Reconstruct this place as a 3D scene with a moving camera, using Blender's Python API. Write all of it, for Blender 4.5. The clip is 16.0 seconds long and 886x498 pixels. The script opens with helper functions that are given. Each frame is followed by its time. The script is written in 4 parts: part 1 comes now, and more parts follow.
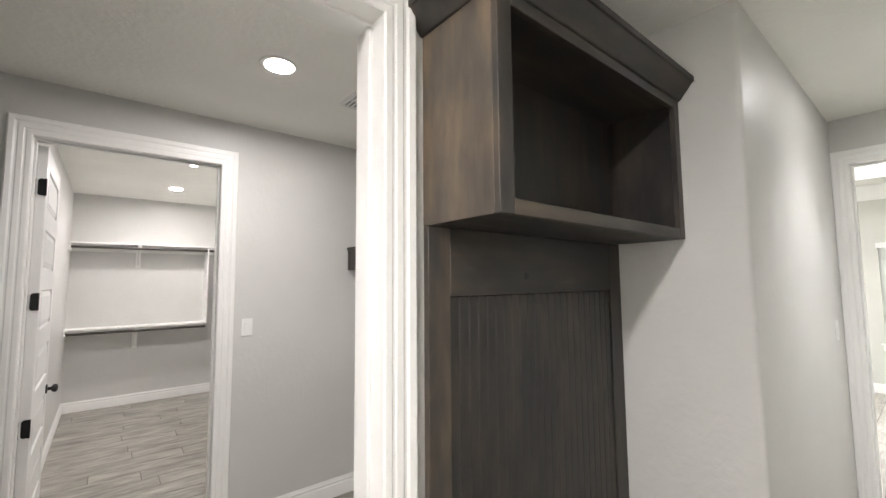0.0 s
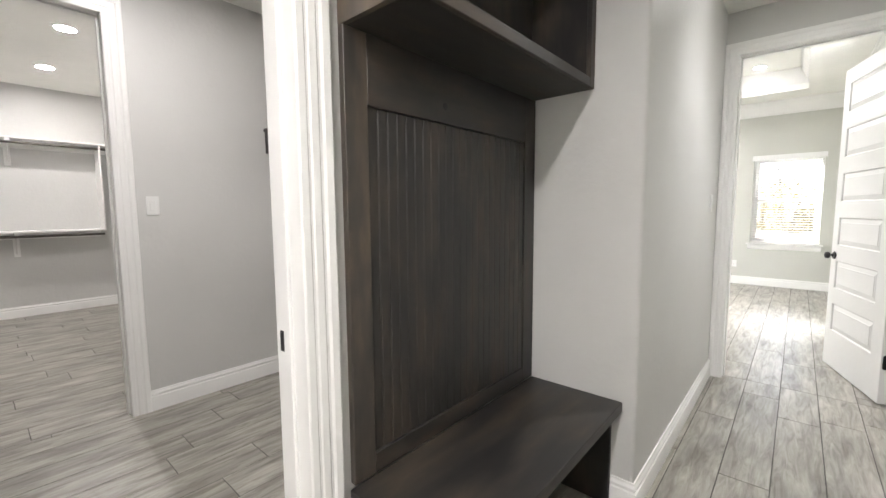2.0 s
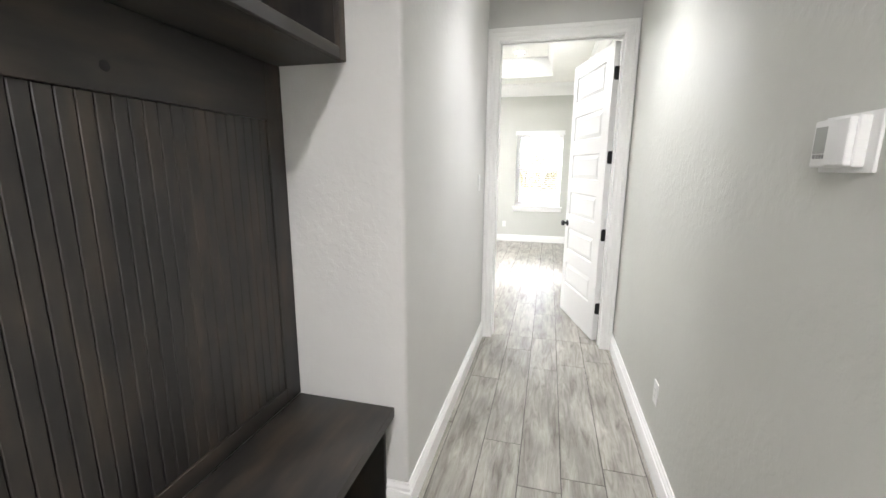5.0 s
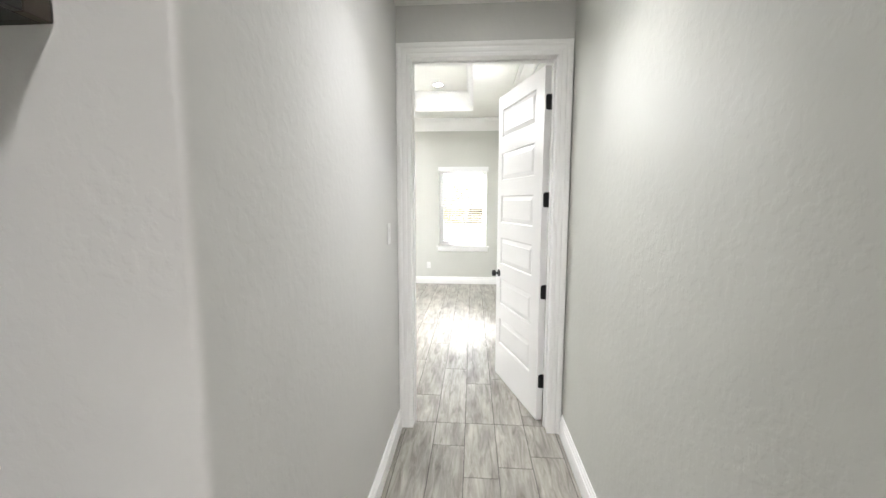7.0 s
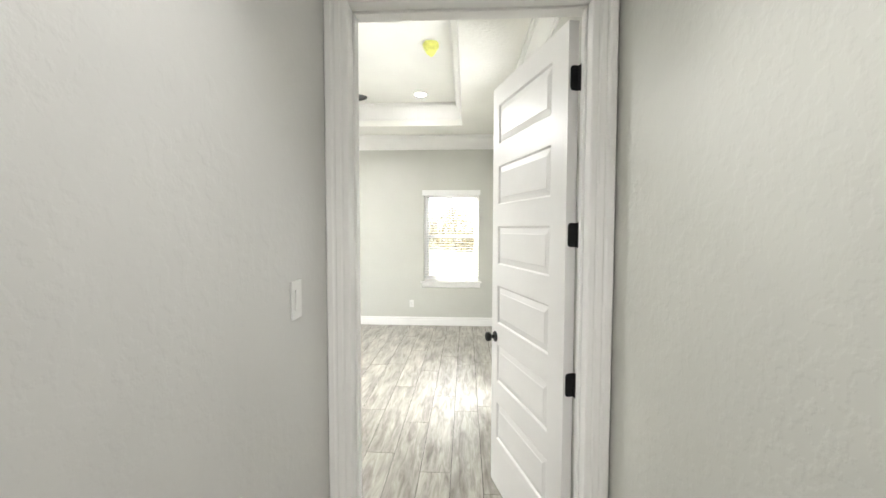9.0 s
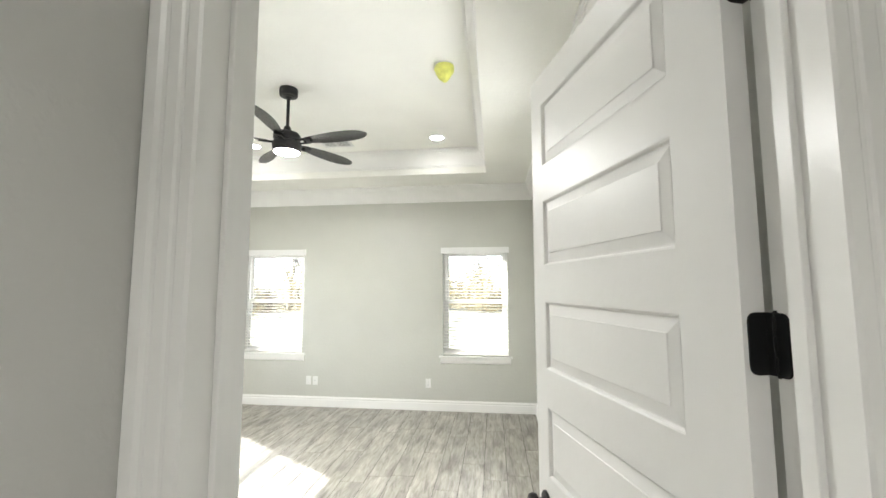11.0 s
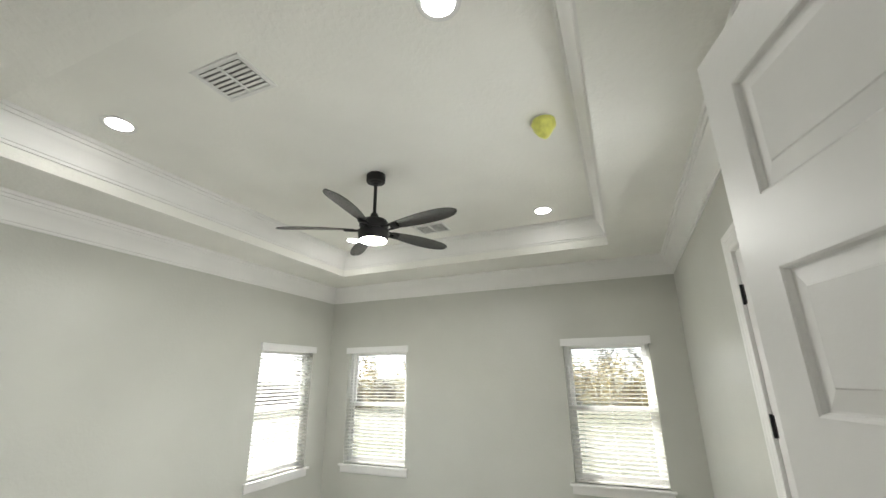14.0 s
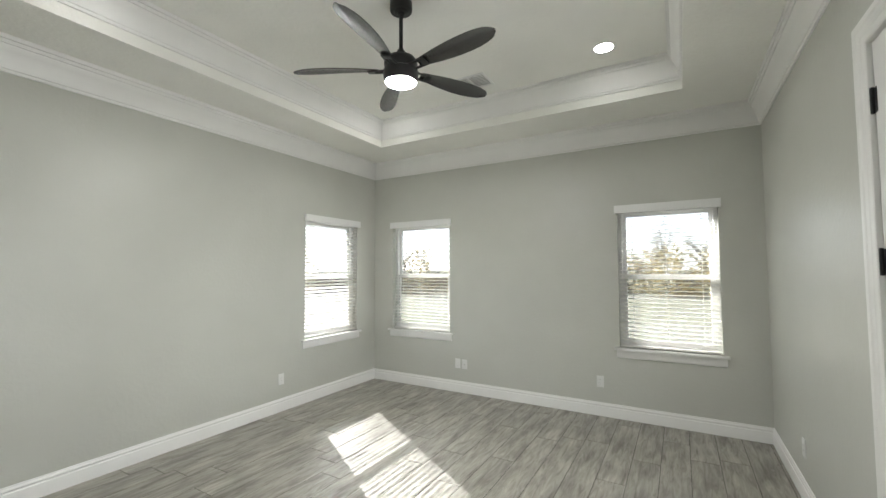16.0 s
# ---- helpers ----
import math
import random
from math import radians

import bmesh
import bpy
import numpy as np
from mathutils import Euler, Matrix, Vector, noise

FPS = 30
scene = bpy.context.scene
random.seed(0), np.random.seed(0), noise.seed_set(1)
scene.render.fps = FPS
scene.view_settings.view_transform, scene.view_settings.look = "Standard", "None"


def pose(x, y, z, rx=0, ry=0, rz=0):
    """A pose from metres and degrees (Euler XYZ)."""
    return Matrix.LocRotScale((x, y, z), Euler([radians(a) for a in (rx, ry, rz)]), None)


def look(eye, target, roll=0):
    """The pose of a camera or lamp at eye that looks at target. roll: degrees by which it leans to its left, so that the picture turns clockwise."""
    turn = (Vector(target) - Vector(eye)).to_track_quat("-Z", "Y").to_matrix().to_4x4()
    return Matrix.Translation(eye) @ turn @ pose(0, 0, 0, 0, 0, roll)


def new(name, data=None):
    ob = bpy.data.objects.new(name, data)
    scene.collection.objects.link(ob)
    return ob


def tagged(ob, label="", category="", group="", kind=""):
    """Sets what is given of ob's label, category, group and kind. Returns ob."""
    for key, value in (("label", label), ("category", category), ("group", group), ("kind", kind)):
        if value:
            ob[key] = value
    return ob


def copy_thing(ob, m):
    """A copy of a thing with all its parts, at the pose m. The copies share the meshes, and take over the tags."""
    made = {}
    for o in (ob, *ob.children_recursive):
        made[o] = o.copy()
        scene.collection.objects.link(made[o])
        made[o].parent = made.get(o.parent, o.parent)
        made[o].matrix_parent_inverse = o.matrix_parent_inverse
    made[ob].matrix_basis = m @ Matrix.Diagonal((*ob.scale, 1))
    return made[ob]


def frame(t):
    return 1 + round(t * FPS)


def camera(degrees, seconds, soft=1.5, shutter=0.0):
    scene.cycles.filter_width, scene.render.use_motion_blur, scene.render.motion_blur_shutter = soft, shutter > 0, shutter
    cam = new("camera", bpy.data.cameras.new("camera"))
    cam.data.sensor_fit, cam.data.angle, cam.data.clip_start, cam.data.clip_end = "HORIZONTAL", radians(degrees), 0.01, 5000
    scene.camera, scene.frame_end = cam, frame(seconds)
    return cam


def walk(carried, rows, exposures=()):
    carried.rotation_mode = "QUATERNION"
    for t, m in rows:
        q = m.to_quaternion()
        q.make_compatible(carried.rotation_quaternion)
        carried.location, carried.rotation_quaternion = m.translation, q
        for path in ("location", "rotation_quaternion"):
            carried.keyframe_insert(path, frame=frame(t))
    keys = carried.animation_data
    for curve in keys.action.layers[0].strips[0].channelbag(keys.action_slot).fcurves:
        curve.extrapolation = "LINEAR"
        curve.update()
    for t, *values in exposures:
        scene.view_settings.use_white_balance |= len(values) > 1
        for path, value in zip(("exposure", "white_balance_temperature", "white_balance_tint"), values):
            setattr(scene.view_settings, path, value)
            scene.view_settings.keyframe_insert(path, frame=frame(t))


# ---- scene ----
cam = camera(94.7, 16.0)
PATH = [
    (0, (-0.146, -3.779, 1.685), (-1.686, -2.513, 1.843), -0.5),
    (0.5, (-0.156, -3.793, 1.631), (-1.638, -2.454, 1.745), -0.5),
    (1, (-0.149, -3.805, 1.534), (-1.576, -2.405, 1.57), -0.6),
    (1.5, (-0.117, -3.79, 1.418), (-1.489, -2.337, 1.336), -0.4),
    (2, (-0.095, -3.78, 1.332), (-1.402, -2.278, 1.141), -0.4),
    (2.5, (-0.067, -3.778, 1.284), (-1.289, -2.22, 1.002), -0.4),
    (3, (-0.034, -3.755, 1.293), (-1.144, -2.131, 0.932), -0.3),
    (3.5, (0.003, -3.718, 1.328), (-0.964, -2.016, 0.919), -0.1),
    (4, (0.039, -3.667, 1.381), (-0.768, -1.887, 0.954), 0.2),
    (4.5, (0.009, -3.57, 1.425), (-0.632, -1.722, 1.008), 0.3),
    (5, (-0.055, -3.425, 1.471), (-0.541, -1.524, 1.083), 0.4),
    (7.5, (-0.085, -2.404, 1.561), (-0.2, -0.416, 1.37), -0.0),
    (8, (-0.07, -2.13, 1.577), (-0.173, -0.139, 1.416), -0.0),
    (10.5, (-0.015, -0.796, 1.628), (-0.203, 1.193, 1.705), 0.1),
    (11, (-0.022, -0.583, 1.657), (-0.264, 1.393, 1.842), -0.1),
    (11.5, (-0.062, -0.417, 1.692), (-0.363, 1.537, 1.998), -0.3),
    (12, (-0.094, -0.301, 1.733), (-0.465, 1.618, 2.155), -0.4),
    (12.5, (-0.104, -0.187, 1.775), (-0.559, 1.689, 2.299), -0.4),
    (13, (-0.11, -0.082, 1.822), (-0.658, 1.748, 2.415), -0.5),
    (13.5, (-0.114, 0.017, 1.818), (-0.759, 1.806, 2.439), -0.6),
    (14, (-0.095, 0.08, 1.793), (-0.84, 1.837, 2.392), -0.5),
    (14.5, (-0.08, 0.127, 1.766), (-0.917, 1.867, 2.292), -0.5),
    (15, (-0.075, 0.193, 1.71), (-0.982, 1.93, 2.111), -0.5),
    (15.5, (-0.095, 0.279, 1.617), (-1.059, 2.013, 1.869), -0.4),
    (16, (-0.154, 0.418, 1.53), (-1.156, 2.146, 1.634), -0.2),
]
EXPOSURES = [(0.0, 4.2, 6250, 13), (2.0, 4.15, 6200, 13), (5.0, 4.37, 6050, 13), (7.5, 4.1, 6100, 12), (8.0, 4.0, 6250, 11), (10.5, 3.8, 6300, 10), (11.0, 3.65, 6300, 9), (12.0, 3.35, 6350, 8), (13.5, 2.9, 6350, 8), (15.0, 2.8, 6300, 8), (15.5, 2.75, 6250, 8), (16.0, 2.65, 6250, 8)]
walk(cam, [(t, look(eye, target, roll)) for t, eye, target, roll in PATH], EXPOSURES)

# ---------------------------------------------------------------- world and light
world = bpy.data.worlds.new("sky")
scene.world = world
world.use_nodes = True
wn = world.node_tree.nodes
sky = wn.new("ShaderNodeTexSky")
sky.sky_type = "NISHITA"
sky.sun_disc = False
sky.dust_density = 0.7
sky.ozone_density = 1.0
SUN_DIR = Vector((1.27, -0.757, -1.0)).normalized()
sky.sun_elevation = math.asin(-SUN_DIR.z)
sky.sun_rotation = math.atan2(-SUN_DIR.x, -SUN_DIR.y)
haze = wn.new("ShaderNodeHueSaturation")
haze.inputs["Saturation"].default_value = 0.3
world.node_tree.links.new(sky.outputs[0], haze.inputs["Color"])
world.node_tree.links.new(haze.outputs[0], wn["Background"].inputs[0])
wn["Background"].inputs[1].default_value = 0.15

sun = new("sun", bpy.data.lights.new("sun", "SUN"))
sun.data.energy = 3.0
sun.data.angle = radians(0.4)
sun.data.color = (1.0, 0.965, 0.92)
sun.matrix_world = Matrix.Translation((-8, 9, 9)) @ SUN_DIR.to_track_quat("-Z", "Y").to_matrix().to_4x4()

# fill lamp added outside the patio door, as if more sky light came in
fill = new("patio_fill", bpy.data.lights.new("patio_fill", "AREA"))
fill.data.shape = "RECTANGLE"
fill.data.size, fill.data.size_y = 0.62, 2.0
fill.data.energy = 6.4
fill.data.color = (1.0, 0.985, 0.95)
fill.matrix_world = Matrix.Translation((0.80, 2.18, 1.25)) @ Vector((-1, 0, 0)).to_track_quat("-Z", "Y").to_matrix().to_4x4()

# unseen lamp added to brighten the hall; narrow beam, as from a deep can
hall_fill = new("hall_fill", bpy.data.lights.new("hall_fill", "AREA"))
hall_fill.data.shape = "DISK"
hall_fill.data.size = 0.14
hall_fill.data.spread = radians(105)
hall_fill.data.energy = 0.44
hall_fill.data.color = (1.0, 0.965, 0.92)
hall_fill.matrix_world = Matrix.Translation((-0.02, -1.05, 2.742))

# ---------------------------------------------------------------- materials


def material(name, rough=0.5, metal=0.0, spec=0.5):
    m = bpy.data.materials.new(name)
    m.use_nodes = True
    b = m.node_tree.nodes["Principled BSDF"]
    b.inputs["Roughness"].default_value = rough
    b.inputs["Metallic"].default_value = metal
    b.inputs["Specular IOR Level"].default_value = spec
    return m, m.node_tree.nodes, m.node_tree.links, b


def noise_node(n, l, scale, detail=4.0, stretch=(1, 1, 1), coord="Object"):
    tc = n.new("ShaderNodeTexCoord")
    mp = n.new("ShaderNodeMapping")
    mp.inputs["Scale"].default_value = stretch
    no = n.new("ShaderNodeTexNoise")
    no.inputs["Scale"].default_value = scale
    no.inputs["Detail"].default_value = detail
    l.new(tc.outputs[coord], mp.inputs[0])
    l.new(mp.outputs[0], no.inputs["Vector"])
    return no


def ramp(n, l, fac, stops):
    r = n.new("ShaderNodeValToRGB")
    el = r.color_ramp.elements
    el[0].position, el[0].color = stops[0][0], (*stops[0][1], 1)
    el[1].position, el[1].color = stops[-1][0], (*stops[-1][1], 1)
    for p, c in stops[1:-1]:
        e = el.new(p)
        e.color = (*c, 1)
    l.new(fac, r.inputs[0])
    return r


def bump(n, l, height, b, strength, dist):
    bp = n.new("ShaderNodeBump")
    bp.inputs["Strength"].default_value = strength
    bp.inputs["Distance"].default_value = dist
    l.new(height, bp.inputs["Height"])
    l.new(bp.outputs[0], b.inputs["Normal"])
    return bp


def painted(name, colour, rough, texture=0.0, vary=0.04, scale=1.3, spec=0.4):
    """Paint: slow patches of tone, and an orange-peel or knockdown relief."""
    m, n, l, b = material(name, rough, 0, spec)
    big = noise_node(n, l, scale, 3)
    lo = tuple(c * (1 - vary) for c in colour)
    hi = tuple(min(1, c * (1 + vary)) for c in colour)
    r = ramp(n, l, big.outputs[0], [(0.3, lo), (0.7, hi)])
    l.new(r.outputs[0], b.inputs["Base Color"])
    if texture:
        fine = noise_node(n, l, 30, 4)
        flat = ramp(n, l, fine.outputs[0], [(0.46, (0, 0, 0)), (0.58, (1, 1, 1))])
        bump(n, l, flat.outputs[0], b, texture, 0.004)
    return m


WALL = painted("wall paint, warm light grey", (0.60, 0.595, 0.575), 0.42, 0.11)
WALL_BED = painted("wall paint, grey eggshell", (0.55, 0.553, 0.508), 0.36, 0.10, spec=0.5)
WALL_EAST = painted("wall paint, grey", (0.55, 0.553, 0.508), 0.46, 0.12)
CEIL = painted("ceiling paint, off-white", (0.87, 0.866, 0.822), 0.6, 0.2)
TRIM = painted("trim paint, white semi-gloss", (0.84, 0.835, 0.815), 0.31, 0, 0.02, 3, 0.45)
DOORP = painted("door paint, white semi-gloss", (0.80, 0.795, 0.78), 0.38, 0.03, 0.02, 3)
PLASTIC = painted("white plastic", (0.78, 0.78, 0.76), 0.35, 0, 0.01, 8)
VINYL = painted("white vinyl", (0.82, 0.82, 0.81), 0.35, 0, 0.01, 8)
SLATM = painted("white faux-wood slat", (0.84, 0.835, 0.81), 0.4, 0, 0.02, 8)
_n, _l = SLATM.node_tree.nodes, SLATM.node_tree.links
_t = _n.new("ShaderNodeBsdfTranslucent")
_t.inputs[0].default_value = (0.85, 0.84, 0.80, 1)
_m = _n.new("ShaderNodeMixShader")
_m.inputs[0].default_value = 0.50
_l.new(_n["Principled BSDF"].outputs[0], _m.inputs[1])
_l.new(_t.outputs[0], _m.inputs[2])
_l.new(_m.outputs[0], _n["Material Output"].inputs[0])
BLACK = painted("matt black metal", (0.012, 0.012, 0.012), 0.42, 0, 0.1, 20)
SCREEN = painted("grey display", (0.42, 0.43, 0.40), 0.2, 0, 0.03, 20)
GREYM = painted("mid grey plastic", (0.32, 0.32, 0.31), 0.4, 0, 0.03, 20)
YELLOW = painted("yellow plastic dust cover", (0.84, 0.85, 0.22), 0.35, 0, 0.1, 30)
DARKHOLE = painted("dark grey for shaded holes", (0.22, 0.22, 0.212), 0.7, 0, 0.1, 10)
METAL, _n, _l, _b = material("satin nickel", 0.3, 1.0)
_b.inputs["Base Color"].default_value = (0.55, 0.54, 0.52, 1)
ROD, _n, _l, _b = material("bronze closet rod", 0.35, 0.9)
_b.inputs["Base Color"].default_value = (0.10, 0.09, 0.08, 1)


def stained_wood(name, along, lift=1.0):
    """Dark stained alder: long grain, brown patches where the stain took thinly. The last argument lightens the whole.
    """
    m, n, l, b = material(name, 0.40, 0, 0.5)
    st = [6.0, 6.0, 6.0]
    st[along] = 0.9
    grain = noise_node(n, l, 4.0, 7, tuple(st))
    g = ramp(n, l, grain.outputs[0], [(0.30, (0.027, 0.0245, 0.0225)), (0.55, (0.0345, 0.0312, 0.0275)), (0.75, (0.046, 0.0395, 0.0325))])
    st2 = [2.0, 2.0, 2.0]
    st2[along] = 0.7
    patch = noise_node(n, l, 4.4, 5, tuple(st2))
    pos = n.new("ShaderNodeNewGeometry")
    l.new(pos.outputs["Position"], patch.inputs["Vector"].links[0].from_node.inputs[0])
    pr = ramp(n, l, patch.outputs[0], [(0.36, (0.60 * lift, 0.61 * lift ** 0.93, 0.65 * lift ** 0.83)), (0.48, (0.88 * lift, 0.86 * lift ** 0.93, 0.86 * lift ** 0.83)), (0.58, (1.28 * lift, 1.17 * lift ** 0.93, 1.05 * lift ** 0.83)), (0.70, (1.8 * lift, 1.55 * lift ** 0.93, 1.3 * lift ** 0.83))])
    mix = n.new("ShaderNodeMix")
    mix.data_type, mix.blend_type = "RGBA", "MULTIPLY"
    mix.inputs[0].default_value = 1.0
    l.new(g.outputs[0], mix.inputs[6])
    l.new(pr.outputs[0], mix.inputs[7])
    l.new(mix.outputs[2], b.inputs["Base Color"])
    rr = ramp(n, l, patch.outputs[0], [(0.3, (0.40, 0.40, 0.40)), (0.7, (0.52, 0.52, 0.52))])
    l.new(rr.outputs[0], b.inputs["Roughness"])
    bump(n, l, grain.outputs[0], b, 0.12, 0.002)
    return m


WOOD_V = stained_wood("dark stained wood, grain upright", 2)
# brown blotches, plus the rear hall lamps' light put into the colour
WOOD_LIT = stained_wood("dark stained wood, brown and lightened as if lit", 2, 2.8)
WOOD_STREAK = stained_wood("dark stained wood, brown streaks", 2, 2.1)
WOOD_H = stained_wood("dark stained wood, grain along", 1)
# colour raised by half for the hall light's sheen on the frame
FRAME_SHEEN_V = stained_wood("stained face frame lightened for sheen, grain upright", 2, 1.5)
FRAME_SHEEN_H = stained_wood("stained face frame lightened for sheen, grain along", 1, 1.5)


def plank_tile():
    m, n, l, b = material("grey wood-look porcelain tile", 0.32, 0, 0.45)
    oi = n.new("ShaderNodeObjectInfo")
    tc = n.new("ShaderNodeTexCoord")
    mp = n.new("ShaderNodeMapping")
    mp.inputs["Scale"].default_value = (12, 1.5, 1)
    off = n.new("ShaderNodeVectorMath")
    off.operation = "SCALE"
    off.inputs[0].default_value = (17, 31, 5)
    l.new(oi.outputs["Random"], off.inputs["Scale"])
    l.new(off.outputs[0], mp.inputs["Location"])
    l.new(tc.outputs["Object"], mp.inputs["Vector"])
    grain = n.new("ShaderNodeTexNoise")
    grain.inputs["Scale"].default_value = 2.4
    grain.inputs["Detail"].default_value = 9
    grain.inputs["Roughness"].default_value = 0.66
    grain.inputs["Distortion"].default_value = 0.9
    l.new(mp.outputs[0], grain.inputs["Vector"])
    mp2 = n.new("ShaderNodeMapping")
    mp2.inputs["Scale"].default_value = (3.0, 0.8, 1)
    l.new(off.outputs[0], mp2.inputs["Location"])
    l.new(tc.outputs["Object"], mp2.inputs["Vector"])
    blotch = n.new("ShaderNodeTexNoise")
    blotch.inputs["Scale"].default_value = 3.2
    blotch.inputs["Detail"].default_value = 4
    l.new(mp2.outputs[0], blotch.inputs["Vector"])
    g = ramp(n, l, grain.outputs[0], [(0.29, (0.165, 0.153, 0.129)), (0.47, (0.300, 0.286, 0.252)), (0.70, (0.440, 0.426, 0.388))])
    pr = ramp(n, l, blotch.outputs[0], [(0.32, (0.68, 0.675, 0.66)), (0.50, (0.99, 0.985, 0.975)), (0.68, (1.2, 1.195, 1.19))])
    mix = n.new("ShaderNodeMix")
    mix.data_type, mix.blend_type = "RGBA", "MULTIPLY"
    mix.inputs[0].default_value = 1.0
    l.new(g.outputs[0], mix.inputs[6])
    l.new(pr.outputs[0], mix.inputs[7])
    tone = n.new("ShaderNodeMapRange")
    tone.inputs["To Min"].default_value, tone.inputs["To Max"].default_value = 0.93, 1.06
    l.new(oi.outputs["Random"], tone.inputs["Value"])
    mul = n.new("ShaderNodeVectorMath")
    mul.operation = "SCALE"
    l.new(mix.outputs[2], mul.inputs[0])
    l.new(tone.outputs[0], mul.inputs["Scale"])
    l.new(mul.outputs[0], b.inputs["Base Color"])
    rr = ramp(n, l, grain.outputs[0], [(0.3, (0.40, 0.40, 0.40)), (0.7, (0.29, 0.29, 0.29))])
    l.new(rr.outputs[0], b.inputs["Roughness"])
    bump(n, l, grain.outputs[0], b, 0.10, 0.002)
    return m


TILE = plank_tile()
GROUT = painted("grey grout", (0.11, 0.104, 0.095), 0.9, 0.1, 0.1, 12)


def glowing(name, colour, strength):
    m = bpy.data.materials.new(name)
    m.use_nodes = True
    n, l = m.node_tree.nodes, m.node_tree.links
    n.remove(n["Principled BSDF"])
    e = n.new("ShaderNodeEmission")
    e.inputs[0].default_value = (*colour, 1)
    e.inputs[1].default_value = strength
    l.new(e.outputs[0], n["Material Output"].inputs[0])
    return m


LAMP = glowing("warm-white lamp diffuser", (1.0, 0.95, 0.90), 50)
LAMP_BATH = glowing("warm-white bath lamp diffuser", (1.0, 0.94, 0.88), 32)
LAMP_BED = glowing("white lamp diffuser", (1.0, 0.97, 0.92), 7)
LAMP_FAN = glowing("fan light diffuser", (1.0, 0.97, 0.92), 62)

# dark tint holds down the outdoors; panes cast no shadow, so sunlight passes
GLASS = bpy.data.materials.new("glass tinted to dim the outdoors")
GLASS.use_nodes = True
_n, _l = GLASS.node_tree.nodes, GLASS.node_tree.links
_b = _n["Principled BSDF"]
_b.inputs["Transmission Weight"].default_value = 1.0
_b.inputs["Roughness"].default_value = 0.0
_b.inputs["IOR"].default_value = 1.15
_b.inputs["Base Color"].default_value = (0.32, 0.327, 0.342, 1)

ROOFM = painted("plain white roof slab", (0.6, 0.6, 0.58), 0.7, 0.05, 0.05, 4)
BARK = painted("grey-brown bark", (0.34, 0.31, 0.27), 0.9, 0.3, 0.25, 6)
TWIG = painted("bare twigs", (0.42, 0.39, 0.34), 0.9, 0, 0.25, 2)
OCHRE = painted("yellowing leaves", (0.56, 0.46, 0.24), 0.8, 0, 0.3, 1.5)
BRUSH = painted("dark brush", (0.34, 0.31, 0.26), 0.9, 0, 0.4, 1.5)


def field():
    m, n, l, b = material("dry mown grass", 0.95, 0, 0.2)
    a = noise_node(n, l, 0.12, 6)
    c = noise_node(n, l, 6, 5)
    r1 = ramp(n, l, a.outputs[0], [(0.35, (0.32, 0.31, 0.20)), (0.6, (0.42, 0.395, 0.32))])
    r2 = ramp(n, l, c.outputs[0], [(0.3, (0.7, 0.7, 0.66)), (0.7, (1.15, 1.15, 1.1))])
    mix = n.new("ShaderNodeMix")
    mix.data_type, mix.blend_type = "RGBA", "MULTIPLY"
    mix.inputs[0].default_value = 1.0
    l.new(r1.outputs[0], mix.inputs[6])
    l.new(r2.outputs[0], mix.inputs[7])
    l.new(mix.outputs[2], b.inputs["Base Color"])
    bump(n, l, c.outputs[0], b, 0.4, 0.03)
    return m


FIELD = field()

# ---------------------------------------------------------------- mesh helpers


def box(bm, x0, x1, y0, y1, z0, z1, bevel=0.0, seg=2):
    m = Matrix.Translation(((x0 + x1) / 2, (y0 + y1) / 2, (z0 + z1) / 2)) @ Matrix.Diagonal((x1 - x0, y1 - y0, z1 - z0, 1))
    r = bmesh.ops.create_cube(bm, size=1, matrix=m)
    if bevel:
        es = list({e for v in r["verts"] for e in v.link_edges})
        bmesh.ops.bevel(bm, geom=es, offset=bevel, segments=seg, affect="EDGES", profile=0.6)
    return bm


def boxed(*spans, bevel=0.0, seg=2):
    bm = bmesh.new()
    for s in spans:
        box(bm, *s, bevel=bevel, seg=seg)
    return bm


def lathe(bm, profile, seg=32, m=None):
    """A body of revolution about z from (radius, z) pairs."""
    rings = []
    for r, z in profile:
        if r < 1e-5:
            rings.append([bm.verts.new((0, 0, z))])
        else:
            rings.append([bm.verts.new((r * math.cos(2 * math.pi * i / seg), r * math.sin(2 * math.pi * i / seg), z)) for i in range(seg)])
    for a, b in zip(rings, rings[1:]):
        for i in range(seg):
            j = (i + 1) % seg
            if len(a) == 1 and len(b) > 1:
                bm.faces.new((a[0], b[i], b[j]))
            elif len(b) == 1 and len(a) > 1:
                bm.faces.new((a[i], a[j], b[0]))
            elif len(a) > 1:
                bm.faces.new((a[i], a[j], b[j], b[i]))
    if m is not None:
        bmesh.ops.transform(bm, matrix=m, verts=[v for ring in rings for v in ring])
    return bm


